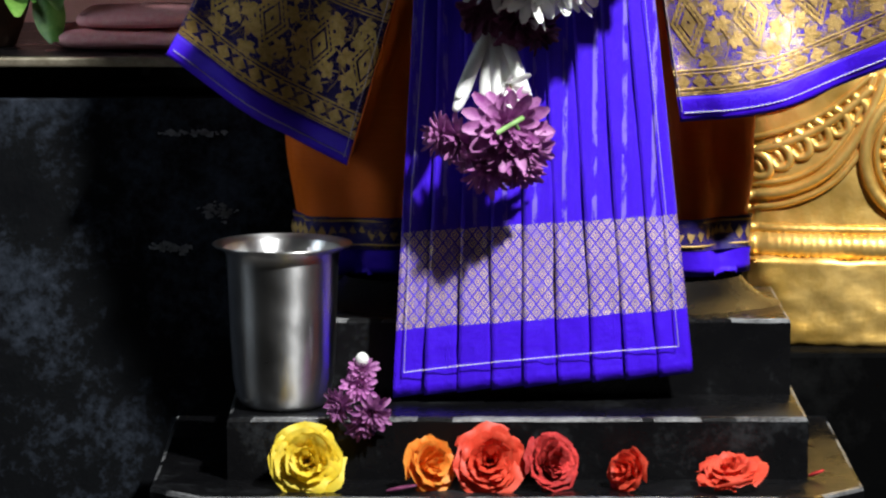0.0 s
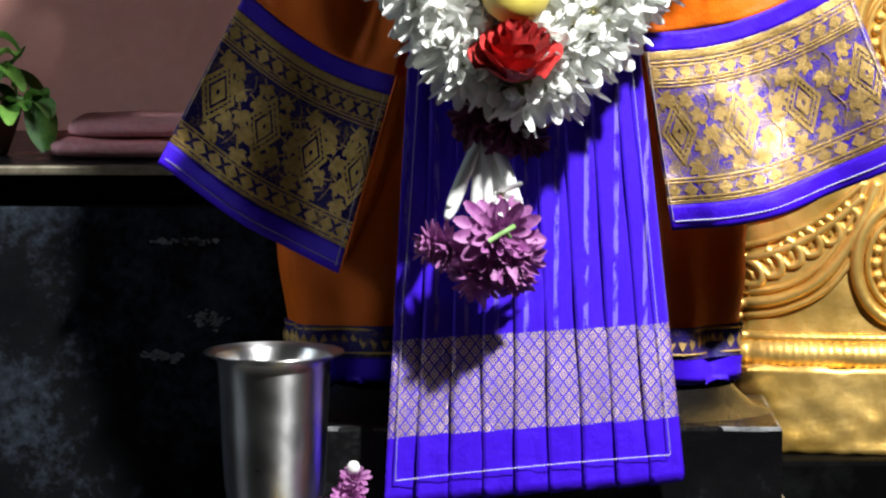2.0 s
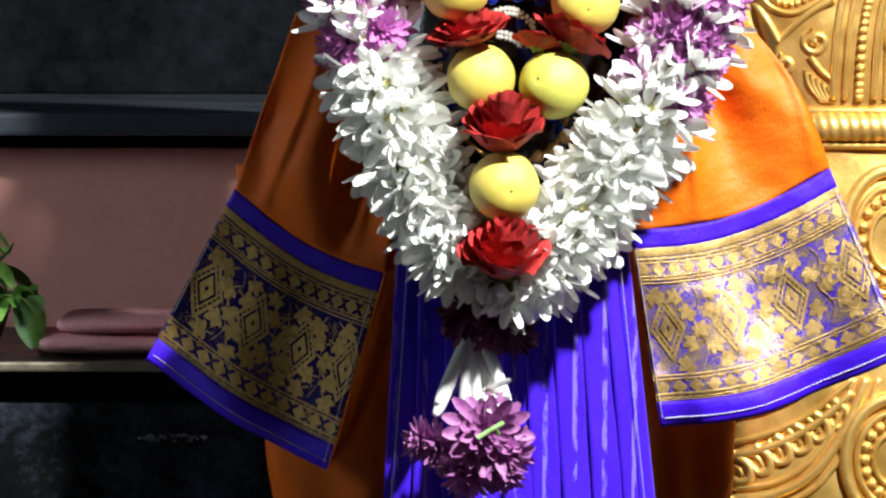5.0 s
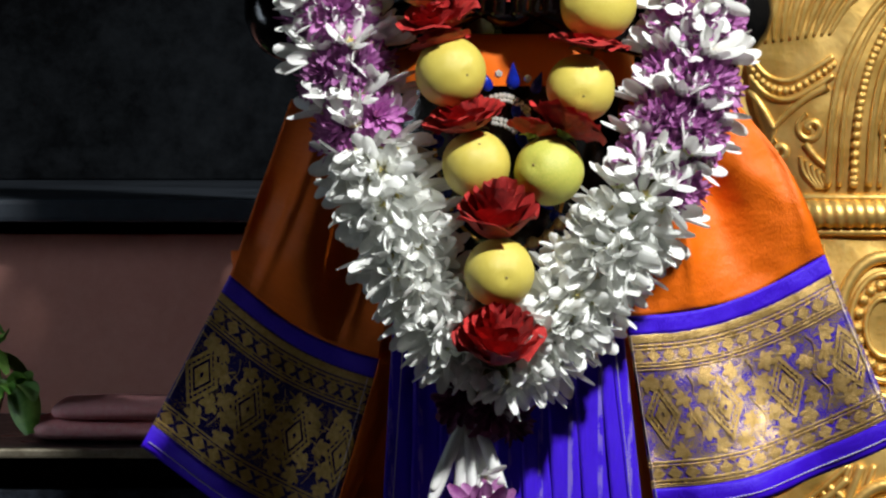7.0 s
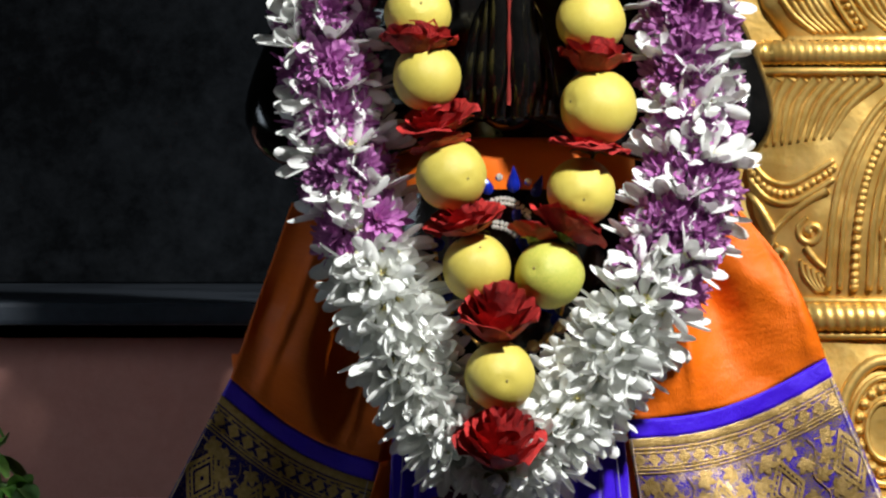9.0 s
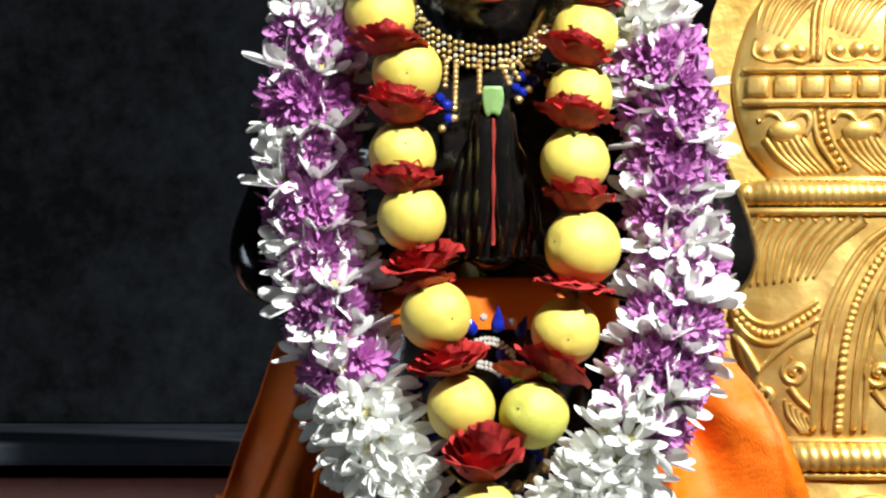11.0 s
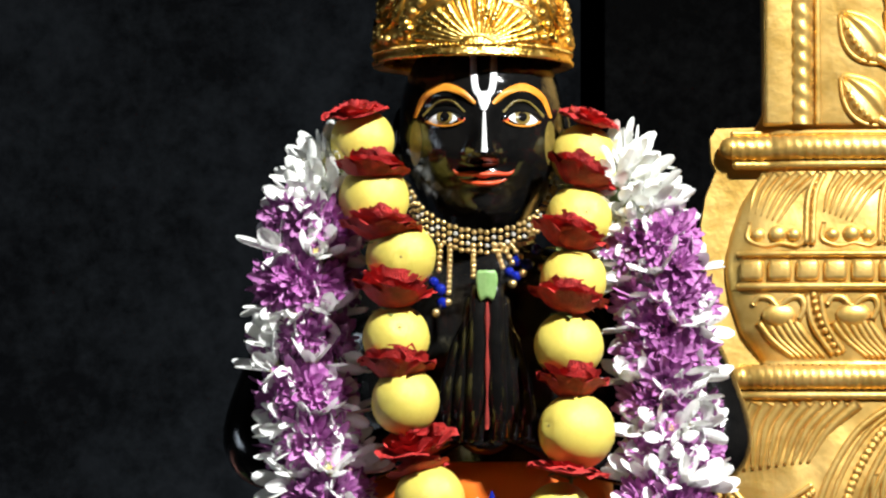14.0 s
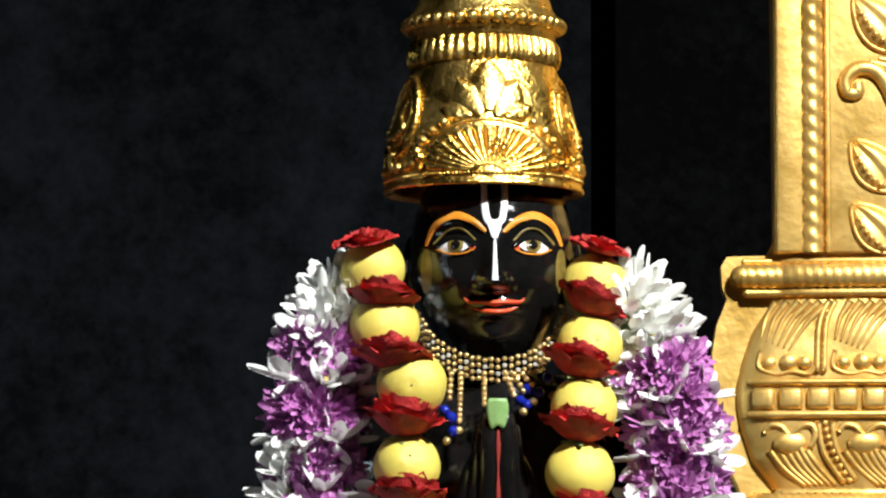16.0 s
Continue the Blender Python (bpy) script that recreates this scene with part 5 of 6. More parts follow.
rope(1.0305, 0.232, 0.578, 0.0095, "rope_moulding", 0.0062)
rope(1.0430, 0.230, 0.580, 0.0035, "bead_moulding", 0.0070)
rope(1.3455, 0.288, 0.522, 0.0100, "rope_moulding", 0.0075)
rope(1.3320, 0.284, 0.526, 0.0030, "bead_moulding", 0.006, False)
rope(1.3575, 0.284, 0.526, 0.0028, "bead_moulding", 0.006, False)
rope(1.5410, 0.254, 0.556, 0.0085, "rope_moulding", 0.0062)
rope(1.5275, 0.250, 0.560, 0.0030, "bead_moulding", 0.0040)
rope(1.7120, 0.248, 0.562, 0.0085, "rope_moulding", 0.0070)
rope(1.6995, 0.252, 0.558, 0.0030, "bead_moulding", 0.0050)
rope(1.7230, 0.250, 0.560, 0.0022, "bead_moulding", 0.0050, False)
rope(1.6325, PX - 0.152, PX + 0.152, 0.0022, "bead_moulding", 0.0045)
rope(1.6085, PX - 0.152, PX + 0.152, 0.0026, "bead_moulding", 0.0045)
bm = bmesh.new()
surf(bm, lambda u, v: on_pil(PX - pil_r(lerp(1.606, 1.634, v)) * math.cos(math.pi * u), lerp(1.606, 1.634, v)), 90, 6)
band = part("block_band", bm, BRASS, pil)
# rounded square blocks of the middle band
for k in range(15):
    x = PX - 0.142 + 0.0203 * k
    bm = bmesh.new()
    p = on_pil(x, 1.6205)
    slope = (on_pil(x + 0.004, 1.6205).y - on_pil(x - 0.004, 1.6205).y) / 0.008
    box(bm, (-0.0088, -0.0046, -0.0080), (0.0088, 0.004, 0.0080), 0.0038)
    ob = part("block", bm, BRASS, band)
    ob.matrix_basis = pose(p.x, p.y, p.z, 0, 0, math.degrees(math.atan(slope)))
# leaves of the upper and lower bands, and the ribs between them
for k in range(6):
    x = PX - 0.135 + 0.0540 * k
    for j in range(6):
        t = j / 5
        ridge([(x + 0.004 + 0.040 * t, 1.6925), (x - 0.004 + 0.031 * t, 1.6800 - 0.002 * t), (x - 0.008 + 0.020 * t, 1.6640 - 0.008 * t)], lambda q: 0.0034 * (1 - 0.75 * q), "leaf_rib", 12)
    ridge([(x + 0.0470, 1.6930), (x + 0.0395, 1.6750), (x + 0.0375, 1.6400)], 0.0022, "band_rib", 14, 0.001)
    ridge([(x + 0.0420, 1.6930), (x + 0.0345, 1.6750), (x + 0.0325, 1.6400)], 0.0022, "band_rib", 14, 0.001)
    for q in range(10):
        bead_at("bead", BRASS_BEAD, pil, on_pil(x + 0.0372 + 0.003 * bell(q - 9, 4), 1.641 + 0.0049 * q, 0.001), 0.0022)
    for dx, s in ((-0.002, 0.0050), (0.012, 0.0065), (0.024, 0.0050)):
        bm = bmesh.new()
        ball(bm, on_pil(x + dx, 1.6455 + 0.3 * s), s, seg=14, squash=(1.1, 0.8, 1.0))
        part("boss", bm, BRASS, pil)
    ridge([(x - 0.008, 1.6560), (x - 0.010, 1.6440), (x + 0.002, 1.6385), (x + 0.014, 1.6405), (x + 0.026, 1.6385), (x + 0.032, 1.6440)], 0.0018, "leaf_edge", 20)
    # lower leaf, cupped edge above raking ribs
    y = 1.5995
    ridge([(x - 0.006, y - 0.004), (x - 0.002, y + 0.001), (x + 0.006, y), (x + 0.012, y - 0.006), (x + 0.020, y), (x + 0.028, y + 0.001), (x + 0.031, y - 0.006), (x + 0.027, y - 0.016)], 0.0024, "leaf_edge", 26, 0.0006)
    bm = bmesh.new()
    ball(bm, on_pil(x + 0.013, y - 0.012), 0.011, seg=16, squash=(1.2, 0.42, 0.8))
    part("leaf_boss", bm, BRASS, pil)
    for j in range(6):
        t = j / 5
        ridge([(x - 0.002 + 0.026 * t, 1.5820 + 0.004 * math.sin(3 * t)), (x + 0.008 + 0.026 * t, 1.5690), (x + 0.024 + 0.022 * t, 1.5560)], lambda q: 0.0030 * (1 - 0.5 * q), "leaf_rib", 12)
    ridge([(x + 0.0330, 1.6030), (x + 0.0370, 1.5800), (x + 0.0520, 1.5580)], 0.0020, "band_rib", 14, 0.001)
    ridge([(x + 0.0430, 1.6030), (x + 0.0465, 1.5820), (x + 0.0600, 1.5600)], 0.0020, "band_rib", 14, 0.001)
    for q in range(9):
        t = q / 8
        bead_at("bead", BRASS_BEAD, pil, on_pil(x + 0.038 + 0.018 * t ** 1.6, 1.602 - 0.042 * t, 0.0008), 0.0024)
# large bulb: fans of ribs, swags, raking bands with bead rope, curls
for m in (1, -1):
    def mx(pts, m=m):
        return [(PX + m * (x - PX), z) for x, z in pts]

    for j in range(9):
        t = j / 8
        ridge(mx([(0.266 + 0.074 * t, 1.5215), (0.258 + 0.060 * t, 1.5040 - 0.002 * t), (0.257 + 0.046 * t, 1.4720 + 0.006 * t)]), lambda q: 0.0050 * (1 - 0.75 * q), "fan_rib", 14)
    for off, r in ((0.0, 0.0028), (0.0085, 0.0020), (0.0300, 0.0028), (0.0380, 0.0020)):
        ridge(mx([(0.366 + off, 1.521), (0.338 + off, 1.500), (0.316 + off, 1.462), (0.306 + off, 1.420), (0.303 + off, 1.366)]), r, "raking_band", 30, 0.001)
    for k, p in enumerate(smooth_path([(x, 0, z) for x, z in mx([(0.384, 1.520), (0.357, 1.500), (0.335, 1.462), (0.325, 1.420), (0.322, 1.368)])], 34)):
        bead_at("bead", BRASS_BEAD, pil, on_pil(p.x, p.z, 0.0016), 0.0036)
    for dz, r in ((0.0, 0.0022), (-0.014, 0.0022)):
        ridge(mx([(0.246, 1.4620 + dz), (0.258, 1.4480 + dz), (0.274, 1.4440 + dz), (0.292, 1.4530 + dz), (0.306, 1.462 + dz)]), r, "swag", 22, 0.0005)
    for p in smooth_path([(x, 0, z) for x, z in mx([(0.246, 1.455), (0.258, 1.441), (0.274, 1.437), (0.292, 1.446), (0.306, 1.456)])], 15):
        bead_at("bead", BRASS_BEAD, pil, on_pil(p.x, p.z), 0.0030)
    ridge(mx([(0.302, 1.440), (0.285, 1.430), (0.266, 1.412), (0.262, 1.398)]), lambda q: 0.0036 * (1 - 0.6 * q), "leaf_rib", 18)
    ridge(mx([(0.244, 1.440), (0.254, 1.426), (0.264, 1.408)]), 0.0028, "leaf_rib", 14)
    for cx, cz, s in ((0.2905, 1.4090, 0.0110), (0.3520, 1.4080, 0.0120), (0.268, 1.392, 0.0085)):
        ridge(mx([(cx + s * (1 - 0.75 * t) * math.cos(7.4 * t + 1.9), cz + s * (1 - 0.75 * t) * math.sin(7.4 * t + 1.9)) for t in [k / 10 for k in range(11)]] + [(cx, cz)]), lambda q: 0.0020 + 0.0016 * q, "curl", 40, 0.0006)
        ridge(mx([(cx - s * 0.4, cz - s), (cx + s * 0.3, cz - s * 1.9), (cx + s * 1.1, cz - s * 2.6)]), lambda q: 0.0030 * (1 - 0.5 * q), "stem", 12)
    for k in range(5):
        ridge(mx([(0.283 + 0.004 * k, 1.388 - 0.003 * k), (0.286 + 0.004 * k, 1.376 - 0.002 * k), (0.296 + 0.002 * k, 1.364)]), 0.0016, "stem", 10)
    for j in range(7):
        t = j / 6
        ridge(mx([(0.352 + 0.05 * t, 1.470 + 0.02 * t), (0.350 + 0.045 * t, 1.450), (0.356 + 0.036 * t, 1.428)]), lambda q: 0.0032 * (1 - 0.6 * q), "fan_rib", 12)
    # lower panel: a wide moulding that sweeps up, a lobed leaf over it, smooth raking bands
    for off, r in ((0.0, 0.0046), (-0.0095, 0.0026), (0.0085, 0.0022)):
        ridge(mx([(0.228, 1.0660 + off), (0.262, 1.0730 + off), (0.290 - off * 0.5, 1.0900 + off * 0.8), (0.313 - off, 1.1230), (0.328 - off, 1.1600)]), r, "sweep", 34, 0.001)
    for off, r in ((0.0, 0.0036), (0.010, 0.0024), (0.029, 0.0030)):
        ridge(mx([(0.226, 1.0985 + off), (0.256, 1.1080 + off), (0.288, 1.1240 + off), (0.318, 1.1500 + off)]), r, "raking_band", 24, 0.001)
    for j in range(6):
        t = j / 5
        cx, cz = 0.237 + 0.070 * t, 1.0900 + 0.037 * t + 0.006 * t * t
        # each lobe curls under and ends in a small ball
        ridge(mx([(cx - 0.004, cz + 0.011), (cx + 0.006, cz + 0.004), (cx + 0.007, cz - 0.006), (cx - 0.001, cz - 0.0095), (cx - 0.006, cz - 0.004)]), lambda q: 0.0042 * (1 - 0.45 * q), "leaf_lobe", 18, 0.0004)
        ridge(mx([(cx - 0.009, cz + 0.007), (cx - 0.001, cz + 0.001), (cx + 0.001, cz - 0.004)]), lambda q: 0.0028 * (1 - 0.5 * q), "leaf_rib", 10, 0.0004)
    for j in range(10):
        t = j / 9
        cx, cz = 0.232 + 0.075 * t, 1.150 + 0.028 * t
        ridge(mx([(cx + 0.020, cz + 0.026), (cx + 0.012, cz + 0.020), (cx + 0.004, cz + 0.004), (cx + 0.004, cz - 0.008)]), lambda q: 0.0040 * (1 - 0.65 * q), "leaf_rib", 14, 0.0004)
    for cx, cz, w, h in ((0.349, 1.100, 0.036, 0.046), (0.345, 1.262, 0.034, 0.052)):
        for s, r in ((1.0, 0.0052), (0.76, 0.0026), (0.42, 0.0022)):
            bm = bmesh.new()
            tube(bm, [on_pil(PX + m * (cx + s * w * math.cos(math.tau * k / 36) - PX), cz + s * h * math.sin(math.tau * k / 36), 0.002) for k in range(36)], r, 8, closed=True)
            part("oval_moulding", bm, BRASS, pil)
        for k in range(18):
            a = math.tau * k / 18
            bead_at("bead", BRASS_BEAD, pil, on_pil(PX + m * (cx + 0.60 * w * math.cos(a) - PX), cz + 0.60 * h * math.sin(a), 0.001), 0.0044)
    ridge(mx([(0.297, 1.322), (0.304, 1.290), (0.300, 1.255), (0.315, 1.215), (0.338, 1.190)]), 0.0034, "sweep", 26, 0.001)
    ridge(mx([(0.285, 1.318), (0.292, 1.285), (0.289, 1.250), (0.303, 1.205)]), 0.0022, "sweep", 26, 0.001)
# shaft with border strip, upright rope and a climbing vine
bm = bmesh.new()
box(bm, (0.2725, 0.232, 1.7285), (2 * PX - 0.2725, 0.2455, 2.05), 0.003)
shaft = part("shaft", bm, BRASS, pil)
for m in (1, -1):
    bm = bmesh.new()
    box(bm, (-0.0105, 0.226, 1.729), (0.0105, 0.2315, 2.05), 0.002)
    for v in bm.verts:
        v.co.x += PX + m * (0.2835 - PX)
        v.co.x += 0.0008 * noise.noise((v.co.z * 40, v.co.x * 10, 1))
    part("border_strip", bm, BRASS, shaft)
    bm = bmesh.new()
    surf(bm, lambda u, v: Vector((PX + m * (0.3005 - PX) + 0.0070 * (1 + 0.24 * abs(math.sin(v * 84 + u * math.tau))) * math.cos(math.tau * u), 0.229 + 0.0070 * (1 + 0.24 * abs(math.sin(v * 84 + u * math.tau))) * math.sin(math.tau * u), 1.729 + 0.32 * v)), 12, 260, wrap=True)
    part("upright_rope", bm, BRASS, shaft)
    bm = bmesh.new()
    box(bm, (PX + m * (0.3125 - PX) - 0.0022, 0.2275, 1.729), (PX + m * (0.3125 - PX) + 0.0022, 0.2315, 2.05), 0.0015)
    part("fillet", bm, BRASS, shaft)
    on_shaft = lambda p: Vector((PX + m * (p.x - PX), 0.2305, p.z))
    emboss([(0.376, 1.732), (0.371, 1.780), (0.368, 1.815)], 0.0065, shaft, "vine_stem", on_shaft, 20, 10, BRASS)
    # rolled volute with ribs running along it
    for off, r in ((0.0, 0.0066), (0.0085, 0.0040), (0.0150, 0.0034)):
        path = [(0.372 + off, 1.805), (0.365 + off, 1.838), (0.352 + off, 1.8635 + 0.3 * off), (0.336 + off, 1.868 + 0.5 * off)]
        if not off:
            path += [(0.3265, 1.860), (0.3275, 1.850), (0.3350, 1.8495), (0.3345, 1.857)]
        emboss(path, lambda q, r=r: r * (1 - 0.25 * q), shaft, "volute", on_shaft, 36, 10, BRASS)
    for cx, cz, tilt, size in ((0.347, 1.7480, 0.75, 1.0), (0.346, 1.7950, 0.70, 1.0), (0.352, 1.9020, 0.75, 1.15), (0.346, 1.955, 0.7, 1.0), (0.346, 2.005, 0.7, 1.0)):
        def vine_leaf(u, v, lift=1.0):
            w = 0.0155 * size * math.sin(math.pi * (0.03 + 0.94 * v)) ** 0.75 * (1.15 - 0.35 * v)
            a, h = (u - 0.5) * 2 * w, (v - 0.5) * 0.046 * size
            dome = 0.0085 * size * math.sin(math.pi * u) ** 0.6 * math.sin(math.pi * (0.04 + 0.92 * v)) ** 0.5 - 0.0030 * bell(u - 0.5, 0.14)
            x, zz = a * math.cos(tilt) - h * math.sin(tilt), a * math.sin(tilt) + h * math.cos(tilt)
            return Vector((PX + m * (cx + x - PX), 0.2315 - dome * lift, cz + zz))

        bm = bmesh.new()
        surf(bm, vine_leaf, 18, 20)
        for q in range(6):
            ball(bm, vine_leaf(0.26, 0.18 + 0.12 * q), 0.0023 * size, seg=8)
        tube(bm, [vine_leaf(0.03, t / 20, 0.6) for t in range(21)] + [vine_leaf(0.97, 1 - t / 20, 0.6) for t in range(21)], 0.0019, 7, closed=True)
        part("vine_leaf", bm, BRASS, shaft)
        emboss([(cx + 0.010, cz - 0.014), (cx + 0.020, cz - 0.020), (0.372, cz - 0.024)], 0.0042, shaft, "leaf_stalk", on_shaft, 12, 8, BRASS)
# plain foot and its black block
bm = bmesh.new()
surf(bm, lambda u, v: Vector((lerp(0.224, 0.586, u), 0.214 - 0.012 * math.sin(math.pi * u) + 0.0035 * noise.noise((u * 9, v * 3, 5)) + 0.0015 * noise.noise((u * 30, v * 9, 2)), lerp(0.9575, 1.0215, v))), 80, 16)
thick(part("foot_panel", bm, BRASS, pil, "plain dented gilded panel"), -0.02)
solid("pilaster_block", box(bmesh.new(), (0.19, 0.182, 0.0), (1.2, 0.50, 0.957), 0.004), BLACK_WALL_DEEP, "black stone block under the gilded pilaster", "block", smooth=False)

# ---- things on the base ----
tumbler = thing("tumbler", "polished stainless steel tumbler with a flared rim on the step", "tumbler", (-0.1095, -0.020, 0.9545))
bm = bmesh.new()
prof = [(0.0005, 0.0), (0.024, 0.0), (0.0275, 0.0012), (0.0300, 0.004), (0.0325, 0.010), (0.0345, 0.020), (0.0360, 0.045), (0.0372, 0.075), (0.0382, 0.100), (0.0388, 0.106), (0.0405, 0.1085), (0.0440, 0.1105), (0.0470, 0.1115), (0.0478, 0.1122), (0.0474, 0.1130), (0.0440, 0.1120), (0.0400, 0.1100), (0.0378, 0.1060), (0.0368, 0.099), (0.0350, 0.050), (0.0330, 0.018), (0.0260, 0.004), (0.0005, 0.003)]
STAND = Matrix.Translation((-0.1095, -0.020, 0.9545))
lathe(bm, prof[:11], (0, 0, 0), 96)
lathe(bm, prof[16:], (0, 0, 0), 96)
child("cup", mesh_of("cup", bm, STEEL), tumbler, STAND)
bm = bmesh.new()
lathe(bm, prof[10:17], (0, 0, 0), 96)
child("rim", mesh_of("rim", bm, STEEL), tumbler, STAND, "flared rolled rim")


def loose_rose(seed, p, d, radius, height, mat, label, layers=6):
    ob = tagged(new("rose_bloom", rose_base("rose_bloom")), label, "rose", "roses on the base")
    ob.matrix_basis = facing(p, d, seed * 1.7)
    return rose(seed, radius * 0.80, height * 0.9, mat, ob, layers - 1, 0.30, 1.9)


loose_rose(101, (-0.0910, -0.098, 0.9315), (0.0, -1, 0.25), 0.0265, 0.030, ROSE_YELLOW, "bright yellow rose bloom lying on the stone slab", 6)
loose_rose(102, (-0.0085, -0.096, 0.9285), (0.55, -0.8, 0.25), 0.0205, 0.030, ROSE_ORANGE, "orange rose bloom leaning on a coral one", 5)
loose_rose(103, (0.0315, -0.098, 0.9315), (0.0, -1, 0.35), 0.0255, 0.030, ROSE_LIGHT, "coral red rose bloom lying on the stone slab", 6)
loose_rose(104, (0.0730, -0.094, 0.9300), (0.55, -0.85, 0.35), 0.0215, 0.026, ROSE_RED, "dark red rose bloom beside the coral one", 6)
loose_rose(105, (0.1225, -0.096, 0.9240), (-0.7, -0.8, 0.35), 0.0160, 0.022, ROSE_LIGHT, "small red rose bloom turned aside on the slab", 5)
loose_rose(106, (0.1925, -0.096, 0.9250), (-0.15, -0.35, 1), 0.0235, 0.018, ROSE_LIGHT, "flattened red rose bloom on the slab", 5)
bm = bmesh.new()
blade(bm, Vector((0.181, -0.108, 0.9125)), Vector((1, -0.2, 0.1)), Vector((0, 0, 1)), 0.027, 0.018, 0.5, -0.6, 0, 5, 7)
thick(solid("petal", bm, ROSE_LIGHT, "fallen red rose petal under the flattened rose", "petal"), 0.0008)
bm = bmesh.new()
blade(bm, Vector((0.2475, -0.06, 0.9125)), Vector((1, -0.3, 0.15)), Vector((0, 0, 1)), 0.012, 0.007, 0.6, -0.6, 0, 4, 5)
thick(solid("petal", bm, ROSE_RED, "small dark red petal on the slab", "petal"), 0.0008)
bm = bmesh.new()
blade(bm, Vector((-0.038, -0.108, 0.9120)), Vector((1, -0.1, 0.05)), Vector((0, 0, 1)), 0.021, 0.008, 0.35, -0.5, 0, 4, 6)
thick(solid("petal", bm, PURPLE_DARK, "fallen purple petal on the slab", "petal"), 0.0008)
# fallen sprig
sprig = thing("flower_sprig", "small sprig of purple flowers fallen over the step's edge", "flower", (-0.057, -0.067, 0.9545))
bm = bmesh.new()
tube(bm, smooth_path(((-0.054, -0.056, 0.9960), (-0.056, -0.064, 0.976), (-0.052, -0.068, 0.956)), 12), 0.0014, 6)
part("stalk", bm, SEPAL, sprig)
for p, d, s in (((-0.0545, -0.064, 0.9860), (0, -0.8, 0.6), 0.50), ((-0.0560, -0.066, 0.9760), (-0.2, -1, 0.2), 0.55), ((-0.0690, -0.068, 0.9640), (-0.7, -0.8, -0.1), 0.52), ((-0.0480, -0.072, 0.9600), (0.4, -1, -0.3), 0.62), ((-0.0545, -0.070, 0.9520), (0.1, -0.8, -0.8), 0.55)):
    child("purple_flower", rng.choice(PURPLES), sprig, facing(p, d, rng.uniform(0, 6), s))
ob = child("bud", mesh_of("bud", (lambda b: (ball(b, (-0.0545, -0.066, 0.9945), 0.0046, seg=14, squash=(1, 0.8, 1.1)), b)[1])(bmesh.new()), WHITE), sprig, None, "pale pink bud")

# ---- on the counter ----
towel = thing("towel", "folded pink terry towel on the black counter", "towel", (-0.23, 0.30, 1.1729))


def towel_fold(x0, x1, z0, z1, seed):
    bm = bmesh.new()

    def fn(u, v):
        a = math.tau * u
        h = math.cos(math.pi * (v - 0.5)) ** 0.35 if 0 < v < 1 else 0.0
        x = (x0 + x1) / 2 + (x1 - x0) / 2 * h * math.copysign(abs(math.cos(a)) ** 0.3, math.cos(a))
        y = 0.300 + 0.055 * h * math.copysign(abs(math.sin(a)) ** 0.3, math.sin(a))
        z = lerp(z0, z1, 0.5 - 0.5 * math.cos(math.pi * v))
        k = 0.0016 * noise.noise((x * 90, z * 90, seed + y * 40)) + 0.0008 * noise.noise((x * 400, z * 400, y * 400))
        return Vector((x + k, y - k, z + (k if z > z0 + 0.004 else 0.0)))

    surf(bm, fn, 140, 16, wrap=True)
    part("fold", bm, TOWEL, towel)


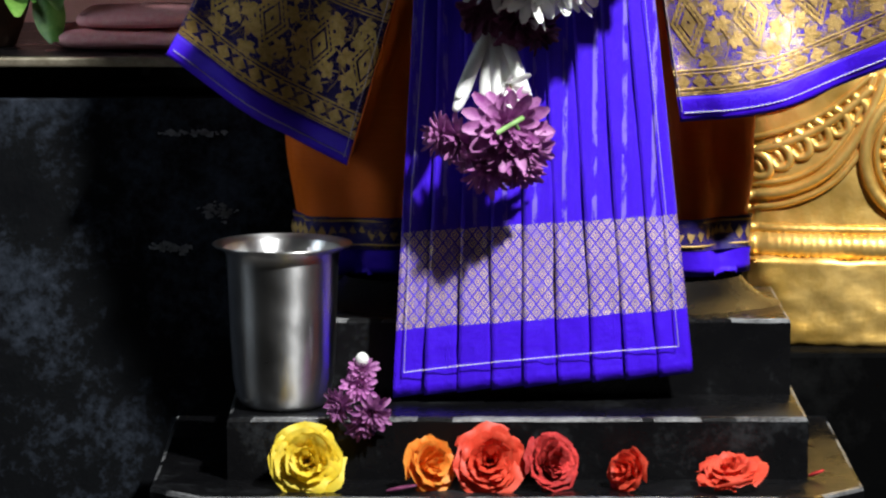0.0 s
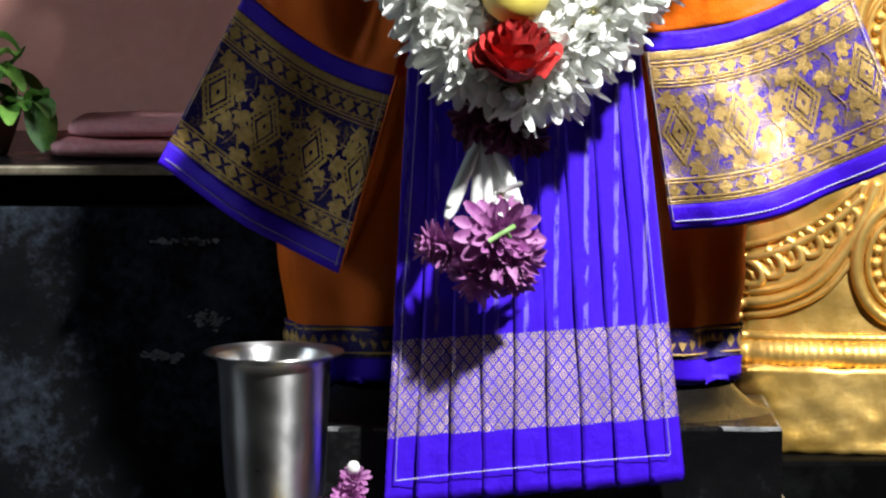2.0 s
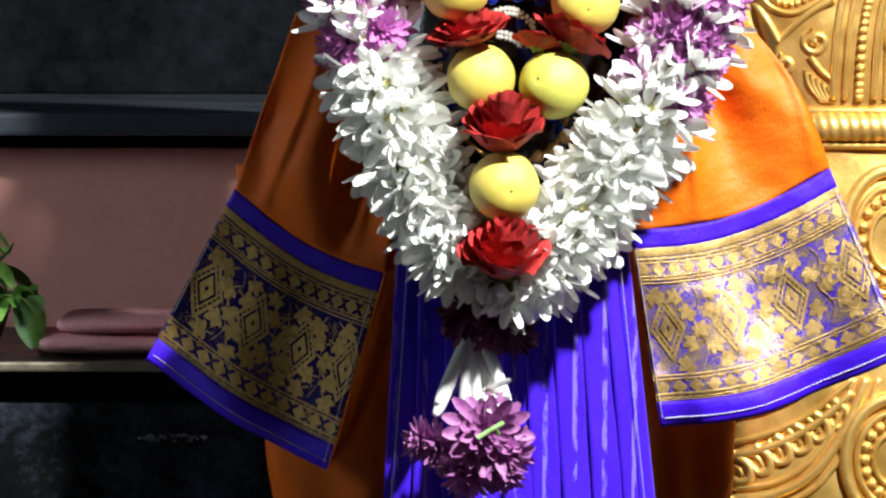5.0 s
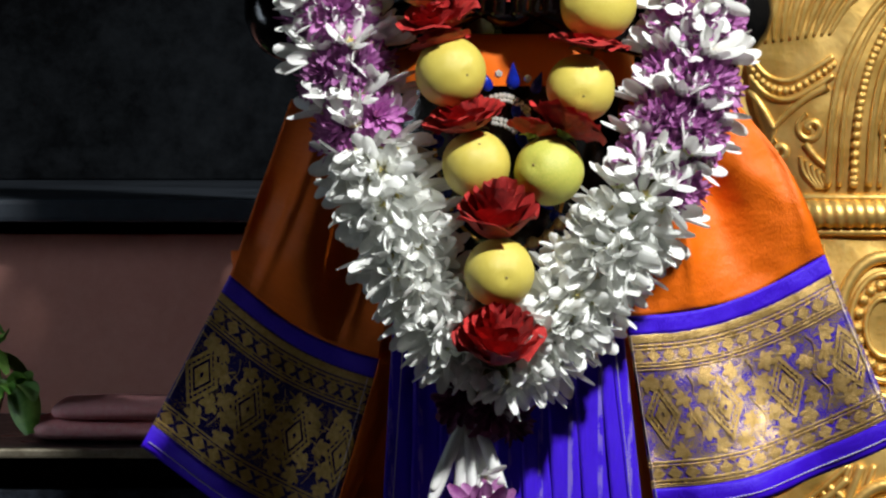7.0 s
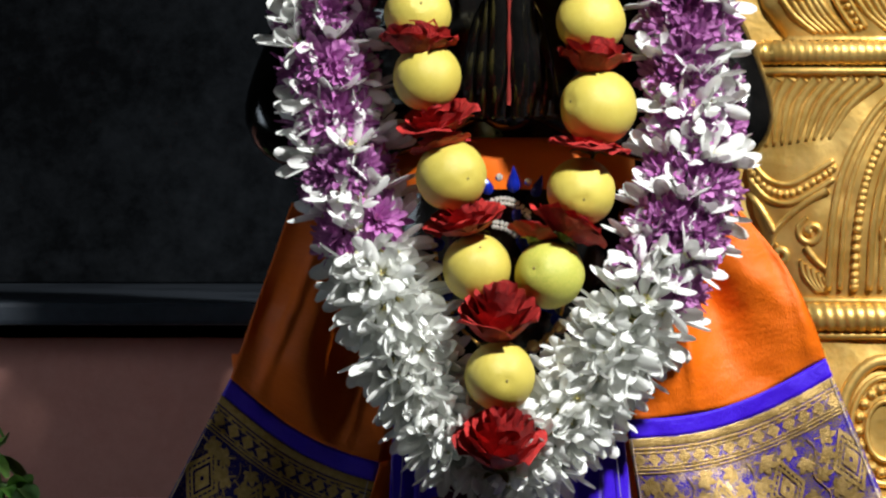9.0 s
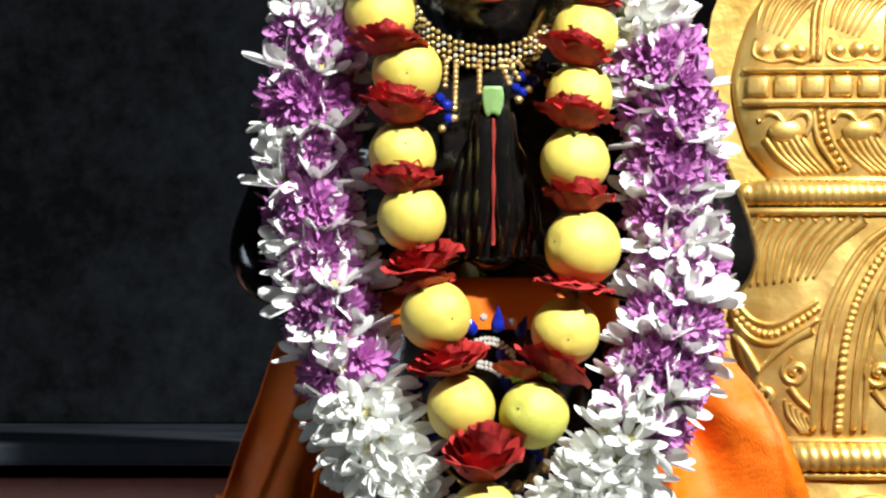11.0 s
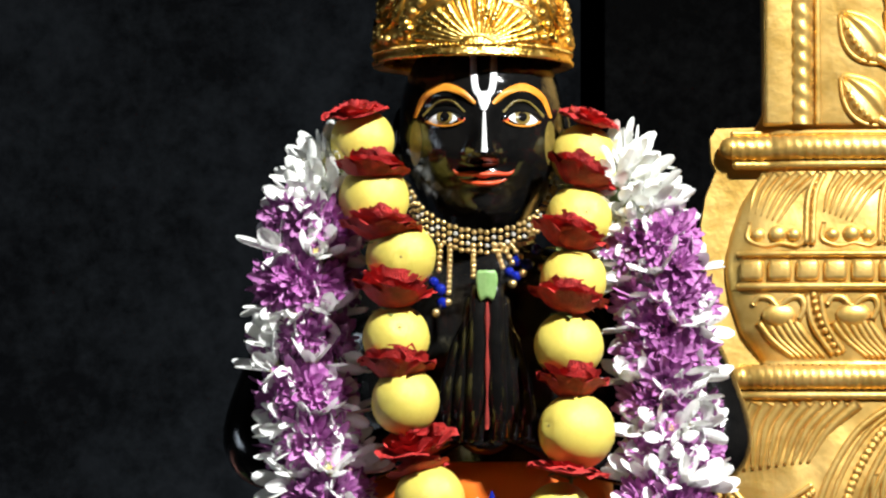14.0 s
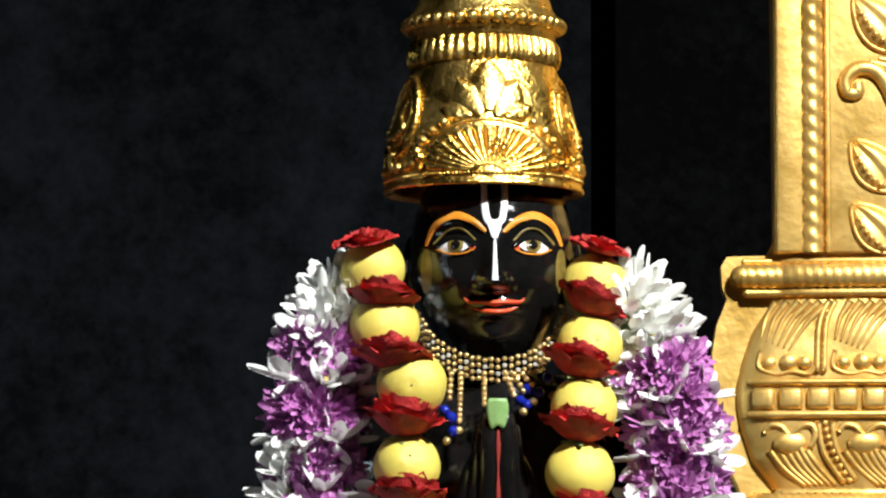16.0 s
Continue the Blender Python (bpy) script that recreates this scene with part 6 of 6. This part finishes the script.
towel_fold(-0.2950, -0.150, 1.1732, 1.1905, 1.0)
towel_fold(-0.2760, -0.155, 1.1890, 1.2030, 5.0)
plant = thing("potted_plant", "small green leafy plant in a dark clay pot on the counter", "plant", (-0.3553, 0.3060, 1.1737))
bm = bmesh.new()
lathe(bm, ((0.001, 0.0), (0.030, 0.0), (0.036, 0.015), (0.042, 0.035), (0.045, 0.042), (0.041, 0.042), (0.036, 0.030), (0.001, 0.030)), (-0.3553, 0.3060, 1.1737), 40)
part("pot", bm, CLAY, plant)
r2 = random.Random(12)
for p0, p1, n in (((-0.3553, 0.3060, 1.2031), (-0.3120, 0.2854, 1.2500), 10), ((-0.3553, 0.3060, 1.2031), (-0.3330, 0.2751, 1.2443), 9), ((-0.3451, 0.2957, 1.2083), (-0.3018, 0.2699, 1.2155), 6), ((-0.3605, 0.3060, 1.2031), (-0.3760, 0.2751, 1.2546), 6)):
    a, b = Vector(p0), Vector(p1)
    bm = bmesh.new()
    tube(bm, smooth_path((a, a.lerp(b, 0.5) + Vector((0, 0, 0.006)), b), 10), 0.0014, 6)
    part("stem", bm, LEAF_PALE, plant)
    for k in range(n):
        t = 0.35 + 0.65 * k / (n - 1)
        q = a.lerp(b, t)
        d = Vector((r2.uniform(-0.6, 1), r2.uniform(-1, 0.1), r2.uniform(-0.3, 0.9)))
        bm = bmesh.new()
        blade(bm, q, d, Vector((0, 0, -1)), r2.uniform(0.026, 0.040), r2.uniform(0.014, 0.021), 0.9, 0.5, 0, 4, 7)
        part("leaf", bm, LEAF if k % 5 else LEAF_PALE, plant)
bm = bmesh.new()
blade(bm, Vector((-0.3008, 0.2699, 1.2196)), Vector((0.25, -0.3, -0.9)), Vector((0, -1, 0)), 0.044, 0.026, 0.4, 0.4, 0, 5, 8)
part("leaf", bm, LEAF, plant, "large drooping leaf")

# chalky scuffs on the counter's front
r3 = random.Random(5)
CHALK = plain("chalky_scuff", (0.10, 0.105, 0.115), (0.20, 0.205, 0.215), 200, 0.9)
for cx, cz, wx, wz in ((-0.1863, 1.1149, 0.0212, 0.0023), (-0.1666, 1.0561, 0.0131, 0.0062), (-0.2039, 1.0284, 0.0192, 0.0046)):
    bm = bmesh.new()
    for k in range(46):
        x, z = cx + r3.gauss(0, wx * 0.5), cz + r3.gauss(0, wz * 0.5)
        s = abs(r3.gauss(0.0, 0.0011)) + 0.0004
        ring = [bm.verts.new((x + s * r3.uniform(0.5, 1.9) * math.cos(a), 0.2234, z + s * r3.uniform(0.4, 1.2) * math.sin(a))) for a in [math.tau * j / 9 for j in range(9)]]
        bm.faces.new(ring[::-1])
    tagged(part("scuff", bm, CHALK, counter, "pale chalky scuff"), kind="stuff")
